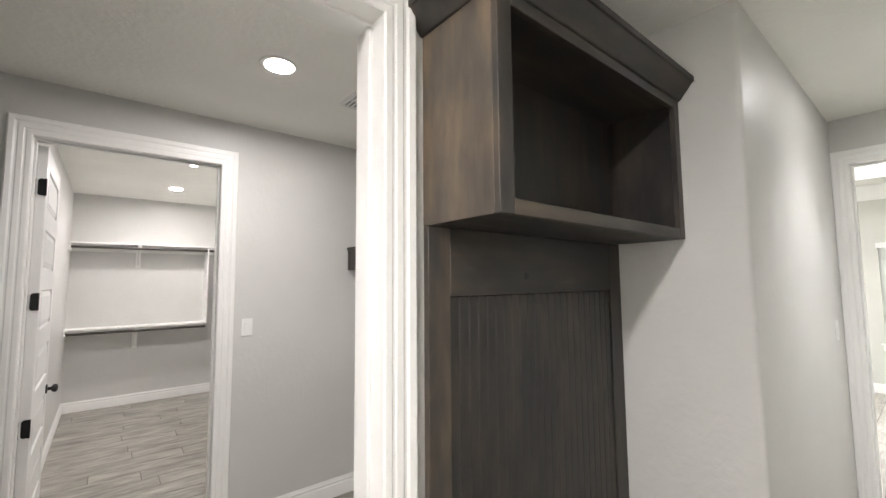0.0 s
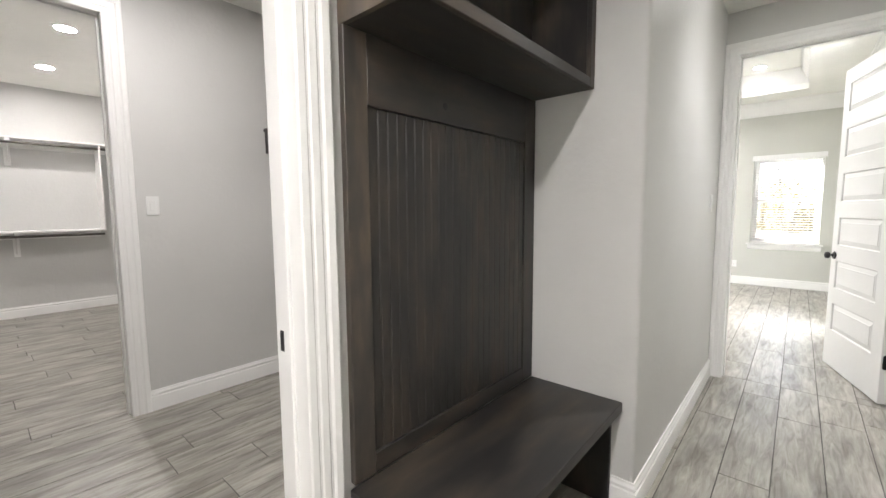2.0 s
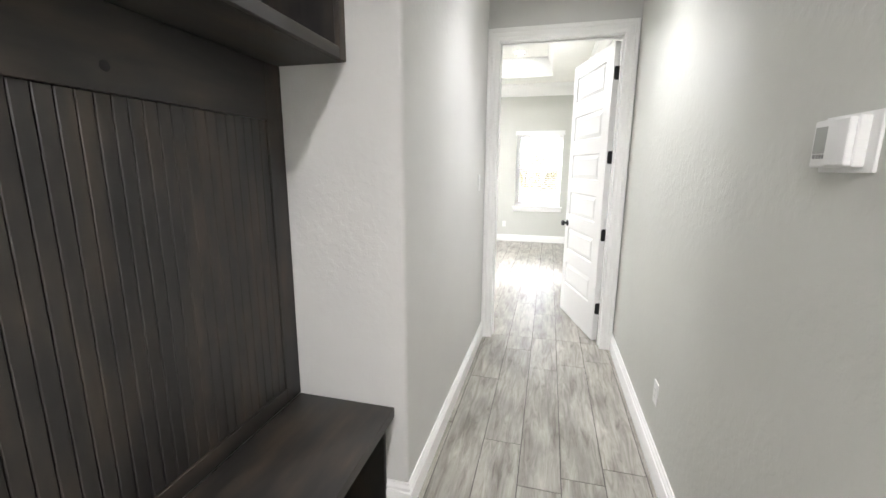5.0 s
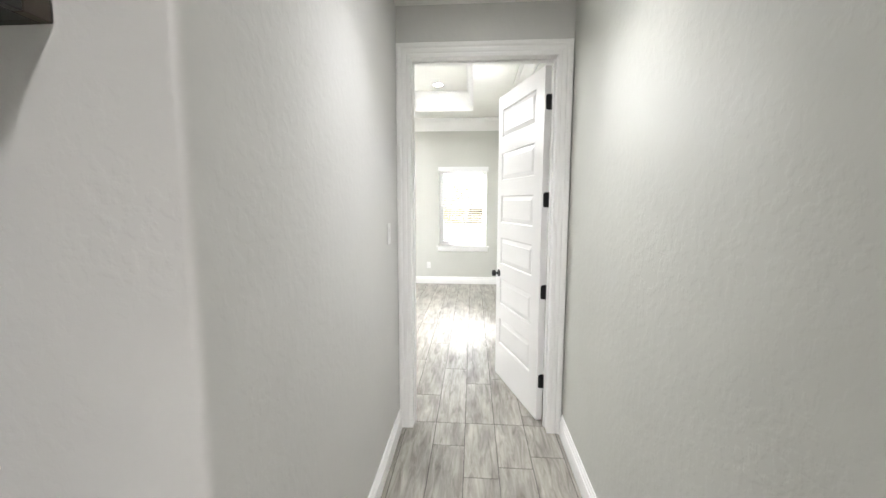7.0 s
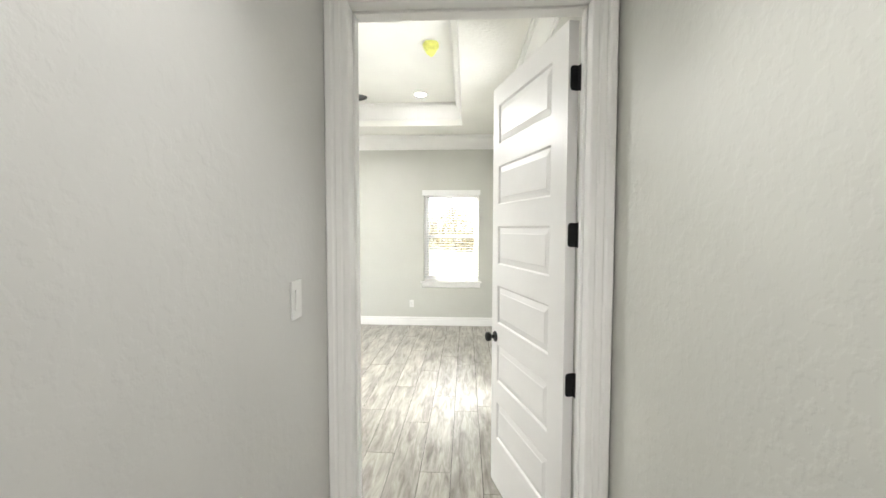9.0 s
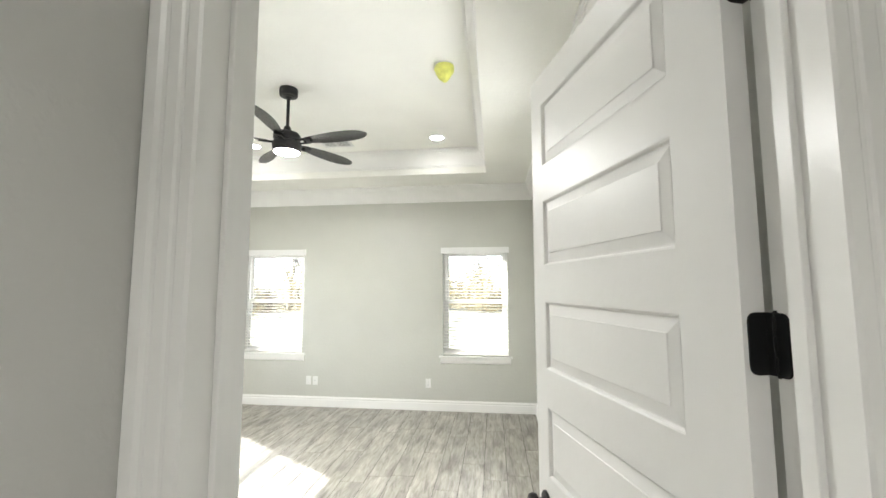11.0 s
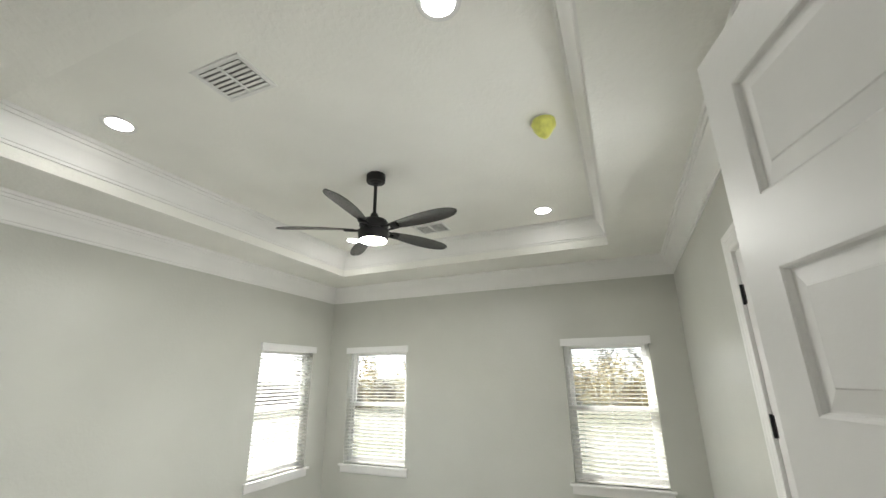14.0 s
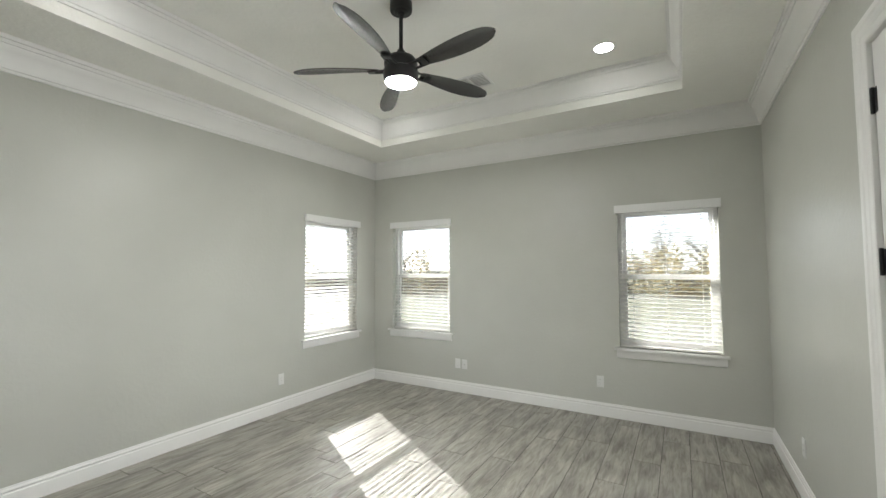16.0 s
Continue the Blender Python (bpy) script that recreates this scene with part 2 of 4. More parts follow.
def sweep(bm, profile, path, normal, closed=False):
    """A moulding: profile (a, b) runs along path; a is measured to the left of the way, in the plane, b along normal."""
    normal = Vector(normal)
    pts = [Vector(p) for p in path]
    k = len(pts)
    rings = []
    for i, p in enumerate(pts):
        prev = pts[(i - 1) % k] if closed or i else None
        nxt = pts[(i + 1) % k] if closed or i < k - 1 else None
        sides = []
        if prev is not None:
            sides.append(normal.cross((p - prev).normalized()))
        if nxt is not None:
            sides.append(normal.cross((nxt - p).normalized()))
        if len(sides) == 2:
            s = sides[0] + sides[1]
            side = s * (2 / s.length_squared)
        else:
            side = sides[0]
        rings.append([bm.verts.new(p + side * a + normal * b) for a, b in profile])
    q = len(profile)
    for i in range(k if closed else k - 1):
        r0, r1 = rings[i], rings[(i + 1) % k]
        for j in range(q):
            bm.faces.new((r0[j], r0[(j + 1) % q], r1[(j + 1) % q], r1[j]))
    if not closed:
        bm.faces.new(rings[0])
        bm.faces.new(list(reversed(rings[-1])))
    return bm


def mesh_of(bm, name, mat, smooth=35):
    bmesh.ops.recalc_face_normals(bm, faces=bm.faces)
    me = bpy.data.meshes.new(name)
    bm.to_mesh(me)
    bm.free()
    me.materials.append(mat)
    if smooth:
        me.polygons.foreach_set("use_smooth", [True] * len(me.polygons))
        me.set_sharp_from_angle(angle=radians(smooth))
    return me


def part(name, bm, mat, parent=None, label="", smooth=35):
    ob = new(name, mesh_of(bm, name, mat, smooth))
    if parent is not None:
        ob.parent = parent
    return tagged(ob, label)


def structure(name, bm, mat, label="", category="", smooth=35):
    return tagged(part(name, bm, mat, None, label, smooth), label, category, kind="structure")


def thing(name, m, label, category, group=""):
    ob = new(name)
    ob.empty_display_size = 0.1
    ob.matrix_world = m
    return tagged(ob, label, category, group)


def slab_wall(axis, p0, p1, u0, u1, z0, z1, holes=()):
    """A wall with rectangular openings (u0, u1, z0, z1) right through it. axis: the way it faces."""
    us = sorted({u0, u1, *(h[0] for h in holes), *(h[1] for h in holes)})
    zs = sorted({z0, z1, *(max(z0, h[2]) for h in holes), *(h[3] for h in holes)})
    bm = bmesh.new()
    made = {}

    def vert(p, u, z):
        key = (p, u, z)
        if key not in made:
            made[key] = bm.verts.new((p, u, z) if axis == "x" else (u, p, z))
        return made[key]

    def solid(i, j):
        if not (0 <= i < len(us) - 1 and 0 <= j < len(zs) - 1):
            return False
        uc, zc = (us[i] + us[i + 1]) / 2, (zs[j] + zs[j + 1]) / 2
        return not any(h[0] < uc < h[1] and h[2] < zc < h[3] for h in holes)

    for i in range(len(us) - 1):
        for j in range(len(zs) - 1):
            if not solid(i, j):
                continue
            a, b, c, d = us[i], us[i + 1], zs[j], zs[j + 1]
            for p in (p0, p1):
                bm.faces.new((vert(p, a, c), vert(p, b, c), vert(p, b, d), vert(p, a, d)))
            for (di, dj), (ua, za, ub, zb) in {(-1, 0): (a, c, a, d), (1, 0): (b, c, b, d), (0, -1): (a, c, b, c), (0, 1): (a, d, b, d)}.items():
                if not solid(i + di, j + dj):
                    bm.faces.new((vert(p0, ua, za), vert(p0, ub, zb), vert(p1, ub, zb), vert(p1, ua, za)))
    return bm


def tube(bm, path, radii, seg=8):
    rings = []
    pts = [Vector(p) for p in path]
    for i, (p, r) in enumerate(zip(pts, radii)):
        d = (pts[min(i + 1, len(pts) - 1)] - pts[max(i - 1, 0)]).normalized()
        x = d.orthogonal().normalized()
        y = d.cross(x)
        rings.append([bm.verts.new(p + (x * math.cos(2 * math.pi * k / seg) + y * math.sin(2 * math.pi * k / seg)) * r) for k in range(seg)])
    for a, b in zip(rings, rings[1:]):
        best = min(range(seg), key=lambda s: (a[0].co - b[s].co).length)
        for k in range(seg):
            bm.faces.new((a[k], a[(k + 1) % seg], b[(k + 1 + best) % seg], b[(k + best) % seg]))
    bm.faces.new(rings[0])
    bm.faces.new(list(reversed(rings[-1])))
    return bm


# ---------------------------------------------------------------- plan (metres)
XR = 0.523        # hall and bedroom, east wall
XL = -0.574       # hall, west wall
XN = -1.098       # bench wall
YN = -1.975       # end of the bench recess
DOOR_L, DOOR_R, DOOR_H = -0.483, 0.425, 2.44
BX0, BY0, BY1 = -3.97, 0.13, 5.035
SOFFIT, TRAY = 3.064, 3.365
TX0, TX1, TY0, TY1 = -3.334, -0.093, 0.768, 4.377
HALL_H, BATH_H, CLOSET_H = 2.755, 2.84, 2.93
XB = -3.307       # bath wall with the closet door
CL_Y0, CL_Y1, CL_H = -4.13, -3.19, 2.515
CX, CY0, CY1 = -7.55, -4.18, -2.15
OP_Y0, OP_Y1 = -4.09, -3.21
WIN = [("y", -0.715, 0.172), ("y", -3.65, -2.732), ("x", 3.765, 4.66)]
WZ0, WZ1 = 0.728, 2.165
PD_Y0, PD_Y1, PD_H = 1.72, 2.637, 2.43
YBACK = -6.2
TOP = 3.62

# ---------------------------------------------------------------- walls
structure("wall_east", slab_wall("x", XR, XR + 0.15, 0.065, BY1 + 0.15, -0.2, TOP, [(PD_Y0 - 0.02, PD_Y1 + 0.02, -0.3, PD_H + 0.02)]), WALL_BED, "light grey painted wall with a patio door", "wall", 0)
structure("wall_hall_east", slab_wall("x", XR, XR + 0.15, YBACK, 0.065, -0.2, TOP), WALL_EAST, "light grey painted wall with knockdown texture", "wall", 0)
structure("wall_bedroom_door", slab_wall("y", 0.0, BY0, BX0 - 0.15, XR, -0.2, TOP, [(DOOR_L - 0.02, DOOR_R + 0.02, -0.3, DOOR_H + 0.02)]), WALL, "light grey painted wall with a doorway", "wall", 0)
structure("wall_bedroom_north", slab_wall("y", BY1, BY1 + 0.15, BX0 - 0.15, XR, -0.2, TOP, [(a, b, WZ0, WZ1) for ax, a, b in WIN if ax == "y"]), WALL_BED, "grey painted wall with two windows", "wall", 0)
structure("wall_bedroom_west", slab_wall("x", BX0 - 0.15, BX0, BY0, BY1, -0.2, TOP, [(a, b, WZ0, WZ1) for ax, a, b in WIN if ax == "x"]), WALL_BED, "grey painted wall with one window", "wall", 0)
structure("wall_bench", slab_wall("x", XN - 0.14, XN, YBACK, -1.20, -0.2, 3.1, [(OP_Y0 - 0.02, OP_Y1 + 0.02, -0.3, DOOR_H + 0.02)]), WALL, "light grey painted wall behind the bench", "wall", 0)


def corner_wall():
    r = 0.02
    poly = [(XN, YN)] + [(XL - r + r * math.sin(a), YN + r - r * math.cos(a)) for a in (0, 0.4, 0.8, 1.17, math.pi / 2)] + [(XL, 0.0), (XL - 0.14, 0.0), (XL - 0.14, YN + 0.14), (XN, YN + 0.14)]
    bm = bmesh.new()
    lo = [bm.verts.new((x, y, -0.2)) for x, y in poly]
    hi = [bm.verts.new((x, y, 3.1)) for x, y in poly]
    for i in range(len(poly)):
        j = (i + 1) % len(poly)
        bm.faces.new((lo[i], lo[j], hi[j], hi[i]))
    bm.faces.new(hi)
    bm.faces.new(list(reversed(lo)))
    return bm


structure("wall_hall_west", corner_wall(), WALL, "light grey painted wall with a rounded corner", "wall", 50)
structure("wall_hall_south", slab_wall("y", YBACK - 0.15, YBACK, XB - 0.14, XR + 0.15, -0.2, 3.1), WALL, "light grey painted wall", "wall", 0)
structure("wall_closet_door", slab_wall("x", XB - 0.14, XB, YBACK, -1.20, -0.2, 3.1, [(CL_Y0 - 0.02, CL_Y1 + 0.02, -0.3, CL_H + 0.02)]), WALL, "grey painted wall with the closet doorway", "wall", 0)
structure("wall_bath_north", slab_wall("y", -1.20, -1.06, XB - 0.14, XN, -0.2, 3.1), WALL, "grey painted wall", "wall", 0)
structure("wall_closet_back", slab_wall("x", CX - 0.14, CX, CY0 - 0.14, CY1 + 0.14, -0.2, 3.1), WALL, "grey painted closet wall", "wall", 0)
structure("wall_closet_south", slab_wall("y", CY0 - 0.14, CY0, CX, XB - 0.14, -0.2, 3.1), WALL, "grey painted closet wall", "wall", 0)
structure("wall_closet_north", slab_wall("y", CY1, CY1 + 0.14, CX, XB - 0.14, -0.2, 3.1), WALL, "grey painted closet wall", "wall", 0)

# ---------------------------------------------------------------- ceilings
structure("ceiling_hall", boxed((XN, XR, YBACK, 0.0, HALL_H, HALL_H + 0.12)), CEIL, "off-white textured hall ceiling", "ceiling", 0)
structure("ceiling_bath", boxed((XB, XN - 0.14, YBACK, -1.20, BATH_H, BATH_H + 0.12)), CEIL, "off-white textured bath ceiling", "ceiling", 0)
structure("ceiling_closet", boxed((CX, XB - 0.14, CY0, CY1, CLOSET_H, CLOSET_H + 0.12)), CEIL, "off-white textured closet ceiling", "ceiling", 0)


def tray_ceiling():
    bm = bmesh.new()
    o = [(BX0, BY0), (XR, BY0), (XR, BY1), (BX0, BY1)]
    i = [(TX0, TY0), (TX1, TY0), (TX1, TY1), (TX0, TY1)]
    vo = [bm.verts.new((*p, SOFFIT)) for p in o]
    vi = [bm.verts.new((*p, SOFFIT)) for p in i]
    vt = [bm.verts.new((*p, TRAY)) for p in i]
    uo = [bm.verts.new((*p, TRAY + 0.12)) for p in o]
    for a in range(4):
        b = (a + 1) % 4
        bm.faces.new((vo[a], vo[b], vi[b], vi[a]))
        bm.faces.new((vi[a], vi[b], vt[b], vt[a]))
        bm.faces.new((vo[a], vo[b], uo[b], uo[a]))
    bm.faces.new(vt)
    bm.faces.new(uo)
    return bm


structure("ceiling_bedroom", tray_ceiling(), CEIL, "off-white textured tray ceiling", "ceiling", 0)
# unseen slabs added over the rooms to block sun and light leaks
structure("roof", boxed((BX0 - 0.65, XR + 0.7, -0.5, BY1 + 0.7, TOP, TOP + 0.15), (CX - 0.8, XR + 0.7, YBACK - 0.8, -0.5, TOP, TOP + 0.15)), ROOFM, "flat roof slab, added unseen to keep the sun out", "roof", 0)

# ---------------------------------------------------------------- mouldings
CASING = [(0.0, 0.0), (0.0, 0.010), (0.006, 0.0135), (0.024, 0.0152), (0.028, 0.0132), (0.034, 0.0136), (0.039, 0.0162), (0.058, 0.0180), (0.063, 0.0155), (0.070, 0.0160), (0.078, 0.0205), (0.098, 0.0225), (0.104, 0.018), (0.104, 0.0)]
BASE = [(0.0, 0.0), (0.018, 0.0), (0.018, 0.090), (0.0165, 0.095), (0.0110, 0.099), (0.0110, 0.106), (0.0150, 0.110), (0.0150, 0.117), (0.0080, 0.128), (0.0065, 0.138), (0.0, 0.138)]
CROWN = [(0.0, -0.219), (0.013, -0.219), (0.0145, -0.206), (0.0125, -0.203), (0.0135, -0.199), (0.0195, -0.195), (0.0258, -0.1678), (0.0396, -0.1258), (0.0568, -0.0885), (0.0757, -0.0615), (0.0757, -0.053), (0.085, -0.051), (0.0862, -0.039), (0.0885, -0.036), (0.0885, -0.030), (0.0995, -0.027), (0.1015, 0.0), (0.0, 0.0)]


def casing(name, plane, axis, facing, u0, u1, h, label, wide=1.0):
    """A mitred door casing round an opening u0..u1, h high, on the wall face at plane."""
    nrm = Vector((facing, 0, 0)) if axis == "x" else Vector((0, facing, 0))

    def at(u, z):
        return (plane, u, z) if axis == "x" else (u, plane, z)

    a, b = u0, u1
    path = [at(a, 0), at(a, h), at(b, h), at(b, 0)]
    test = nrm.cross(Vector(at(a, h)) - Vector(at(a, 0)))
    out = Vector(at(a, 0)) - Vector(at(b, 0))
    if test.dot(out) < 0:
        path.reverse()
    structure(name, sweep(bmesh.new(), [(p * wide, q) for p, q in CASING], path, nrm), TRIM, label, "door casing", 22)


def lining(name, axis, p0, p1, u0, u1, h, label, stop=None):
    """Door jambs and head, 20 mm thick, with a stop bead."""
    bm = bmesh.new()

    def add(pa, pb, a, b, z0, z1):
        box(bm, *((pa, pb, a, b) if axis == "x" else (a, b, pa, pb)), z0, z1, bevel=0.0015, seg=1)

    add(p0 - 0.002, p1 + 0.002, u0 - 0.018, u0, 0, h)
    add(p0 - 0.002, p1 + 0.002, u1, u1 + 0.018, 0, h)
    add(p0 - 0.002, p1 + 0.002, u0 - 0.018, u1 + 0.018, h, h + 0.018)
    if stop is not None:
        add(stop, stop + 0.035, u0, u0 + 0.011, 0, h - 0.011)
        add(stop, stop + 0.035, u1 - 0.011, u1, 0, h - 0.011)
        add(stop, stop + 0.035, u0, u1, h - 0.011, h)
    structure(name, bm, TRIM, label, "door jamb")


lining("trim_bedroom_jamb", "y", 0.0, BY0, DOOR_L, DOOR_R, DOOR_H, "white painted door jamb", 0.055)
casing("trim_bedroom_casing", 0.0, "y", -1, DOOR_L, DOOR_R, DOOR_H, "white moulded casing round the bedroom doorway", 0.87)
casing("trim_bedroom_casing_inner", BY0, "y", 1, DOOR_L, DOOR_R, DOOR_H, "white moulded casing round the bedroom doorway", 0.87)
lining("trim_bath_jamb", "x", XN - 0.14, XN, OP_Y0, OP_Y1, DOOR_H, "white painted door jamb", XN - 0.09)
casing("trim_bath_casing", XN, "x", 1, OP_Y0, OP_Y1, DOOR_H, "white moulded casing round the bath doorway")
casing("trim_bath_casing_inner", XN - 0.14, "x", -1, OP_Y0, OP_Y1, DOOR_H, "white moulded casing round the bath doorway")
lining("trim_closet_jamb", "x", XB - 0.14, XB, CL_Y0, CL_Y1, CL_H, "white painted door jamb", XB - 0.09)
casing("trim_closet_casing", XB, "x", 1, CL_Y0, CL_Y1, CL_H, "white moulded casing round the closet doorway")
casing("trim_patio_casing", XR, "x", -1, PD_Y0, PD_Y1, PD_H, "white moulded casing round the patio door")


def skirting(name, path, label="white stepped baseboard"):
    structure(name, sweep(bmesh.new(), BASE, [(x, y, 0.0) for x, y in path], (0, 0, 1)), TRIM, label, "baseboard", 20)


CW = 0.104
CWD = 0.0905
skirting("baseboard_hall_west", [(XL, 0.0), (XL, YN), (XL - 0.095, YN)])
skirting("baseboard_hall_east", [(XR, YBACK), (XR, 0.0)])
skirting("baseboard_bed_west", [(DOOR_L - CWD, BY0), (BX0, BY0), (BX0, BY1), (XR, BY1), (XR, PD_Y1 + CW)][::-1])
skirting("baseboard_bed_east", [(XR, BY0), (XR, PD_Y0 - CW)])
skirting("baseboard_bath", [(XB, -1.20), (XB, CL_Y1 + CW)])
skirting("baseboard_bath_south", [(XB, CL_Y0 - CW), (XB, YBACK)])
skirting("baseboard_closet", [(XB - 0.14, CY1), (CX, CY1), (CX, CY0), (XB - 0.14, CY0)])
structure("trim_crown", sweep(bmesh.new(), CROWN, [(XR, BY0, SOFFIT), (XR, BY1, SOFFIT), (BX0, BY1, SOFFIT), (BX0, BY0, SOFFIT)], (0, 0, 1), True), TRIM, "white crown moulding round the bedroom", "crown moulding")
structure("trim_crown_tray", sweep(bmesh.new(), CROWN, [(TX1, TY0, TRAY), (TX1, TY1, TRAY), (TX0, TY1, TRAY), (TX0, TY0, TRAY)], (0, 0, 1), True), TRIM, "white crown moulding inside the tray ceiling", "crown moulding")

# ---------------------------------------------------------------- doors


def door_leaf(bm_leaf, w, h, rows, t=0.044, latch=0.09, hang=0.150, rail=0.128):
    """Slab from x = 0 to -w, y = -t to 0, with panel openings cut right through; returns the openings."""
    bottom, top = 0.30, 0.112
    ph = (h - bottom - top - rail * (rows - 1)) / rows
    holes = [(-w + latch, -hang, bottom + i * (ph + rail), bottom + i * (ph + rail) + ph) for i in range(rows)]
    src = slab_wall("y", -t, 0.0, -w, -0.012, 0.0, h, holes)
    me = bpy.data.meshes.new("tmp")
    src.to_mesh(me)
    src.free()
    bm_leaf.from_mesh(me)
    bpy.data.meshes.remove(me)
    return holes


def panel_mesh(hole, t=0.044):
    """A raised panel: a groove round it, then a wide bevel up to the field, on both faces."""
    a, b, c, d = hole
    bm = bmesh.new()
    for s, y in ((-1, -t), (1, 0.0)):
        rings = []
        for inset, depth in ((0.0, -0.0005), (0.004, 0.002), (0.0075, 0.010), (0.0105, 0.0105), (0.040, 0.0035), (0.042, 0.0015)):
            yy = y - s * depth
            rings.append([bm.verts.new((x, yy, z)) for x, z in ((a + inset, c + inset), (b - inset, c + inset), (b - inset, d - inset), (a + inset, d - inset))])
        for r0, r1 in zip(rings, rings[1:]):
            for k in range(4):
                bm.faces.new((r0[k], r0[(k + 1) % 4], r1[(k + 1) % 4], r1[k]))
        bm.faces.new(rings[-1])
    return bm


def hinge_plate(bm, x0, x1, y0, y1, z, half=0.05, r=0.014):
    """A hinge leaf with its two free corners rounded."""
    out = [(y1, z - half)] + [(y0 + r - r * math.sin(a), z - half + r - r * math.cos(a)) for a in (0.0, 0.52, 1.05, 1.57)]
    out += [(y0 + r - r * math.cos(a), z + half - r + r * math.sin(a)) for a in (0.0, 0.52, 1.05, 1.57)] + [(y1, z + half)]
    lo = [bm.verts.new((x0, y, w)) for y, w in out]
    hi = [bm.verts.new((x1, y, w)) for y, w in out]
    for i in range(len(out)):
        j = (i + 1) % len(out)
        bm.faces.new((lo[i], lo[j], hi[j], hi[i]))
    bm.faces.new(hi)
    bm.faces.new(list(reversed(lo)))
    return bm


def hinge(parent, z, turn, edge=0.044, flip=False):
    """Black butt hinge at the pivot: barrel, one leaf on the door's edge, one on the jamb."""
    bm = bmesh.new()
    lathe(bm, [(0, -0.054), (0.005, -0.053), (0.0065, -0.050), (0.0065, 0.050), (0.005, 0.053), (0, 0.054)], 12, Matrix.Translation((0.004, -edge - 0.006 if flip else 0.006, z)))
    for k in (-0.032, 0.0, 0.032):
        lathe(bm, [(0, -0.013), (0.0078, -0.0125), (0.0078, 0.0125), (0, 0.013)], 12, Matrix.Translation((0.004, -edge - 0.006 if flip else 0.006, z + k)))
    hinge_plate(bm, -0.0125, -0.0095, -edge + 0.009, 0.002, z)
    box(bm, -0.0100, 0.002, -0.002, 0.004, z - 0.05, z + 0.05, 0.001, 1)
    hb = part("hinge", bm, BLACK, parent, "matt black door hinge")
    bm = bmesh.new()
    if flip:
        box(bm, 0.0, 0.044, -edge - 0.0035, -edge - 0.001, z - 0.05, z + 0.05, 0.001, 1)
        part("hinge_leaf", bm, BLACK, hb)
        return hb
    hinge_plate(bm, 0.0, 0.0025, -edge + 0.009, 0.002, z)
    bmesh.ops.transform(bm, matrix=pose(0, 0, 0, 0, 0, turn) @ Matrix.Translation((0.0008, 0, 0)), verts=bm.verts)
    part("hinge_leaf", bm, BLACK, hb)
    return hb


def knob_set(parent, x, z, t=0.044):
    for s, y0 in ((-1, -t), (1, 0.0)):
        bm = bmesh.new()
        lathe(bm, [(0, 0), (0.032, 0), (0.033, 0.004), (0.028, 0.009), (0.012, 0.011), (0.011, 0.026), (0.016, 0.031), (0.026, 0.038), (0.0285, 0.048), (0.026, 0.058), (0.018, 0.064), (0, 0.066)], 28, pose(x, y0, z, 90 * (1 if s < 0 else -1), 0, 0))
        part("knob", bm, BLACK, parent, "matt black round knob")
    part("latch_plate", boxed((x - 0.0675, x - 0.0655, -t * 0.85, -t * 0.15, z - 0.028, z + 0.028), bevel=0.001, seg=1), BLACK, parent)


def panel_door(name, m, w, h, rows, hinges, turn, label, flip=False):
    d = thing(name, m, label, "door")
    bm = bmesh.new()
    holes = door_leaf(bm, w, h, rows)
    part("leaf", bm, DOORP, d, "", 0)
    for hole in holes:
        part("panel", panel_mesh(hole), DOORP, d, "", 0)
    for z in hinges:
        hinge(d, z, turn, flip=flip)
    knob_set(d, -w + 0.065, 0.926)
    return tagged(d, kind="structure")


panel_door("door_1", pose(DOOR_R - 0.004, BY0 + 0.008, 0.008, 0, 0, -73.7), 0.880, 2.42, 6, (0.286, 0.926, 1.557, 2.193), 73.7, "open white six-panel door with black hinges")
cd = panel_door("door_2", pose(XB - 0.142, CL_Y0 + 0.050, 0.008, 0, 0, 0.5), 0.925, 2.495, 6, (0.25, 0.87, 1.58, 2.25), 90, "open white six-panel closet door with black hinges", True)

# strike plate on the bath jamb
part("strike_plate", boxed((XN - 0.128, XN - 0.088, OP_Y1 - 0.0025, OP_Y1 - 0.0002, 0.922, 0.984), bevel=0.0008, seg=1), BLACK).name = "strike_plate"
tagged(bpy.data.objects["strike_plate"], "small black strike plate on the door jamb", "strike plate")

# glazed patio door
pd = thing("door_3", pose(XR + 0.052, PD_Y1 - 0.004, 0.012, 0, 0, 90), "white patio door with one tall glass light", "door")
tagged(pd, kind="structure")
PW, PH = PD_Y1 - PD_Y0 - 0.008, PD_H - 0.02
LITE = (-PW + 0.20, -0.20, 0.24, PH - 0.13)
part("leaf", slab_wall("y", 0.0, 0.045, -PW, 0.0, 0.0, PH, [LITE]), DOORP, pd, "", 0)
LF = [(-0.006, 0.0), (-0.006, 0.010), (0.004, 0.014), (0.012, 0.009), (0.020, 0.016), (0.034, 0.016), (0.042, 0.011), (0.046, 0.0)]
part("glazing_frame", sweep(bmesh.new(), LF, [(LITE[0], 0.045, LITE[2]), (LITE[1], 0.045, LITE[2]), (LITE[1], 0.045, LITE[3]), (LITE[0], 0.045, LITE[3])][::-1], (0, 1, 0), True), VINYL, pd, "moulded plastic glazing frame")
pg = part("pane", boxed((LITE[0], LITE[1], 0.018, 0.024, LITE[2], LITE[3])), GLASS, pd, "glass tinted to dim the outdoors", 0)
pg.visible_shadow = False
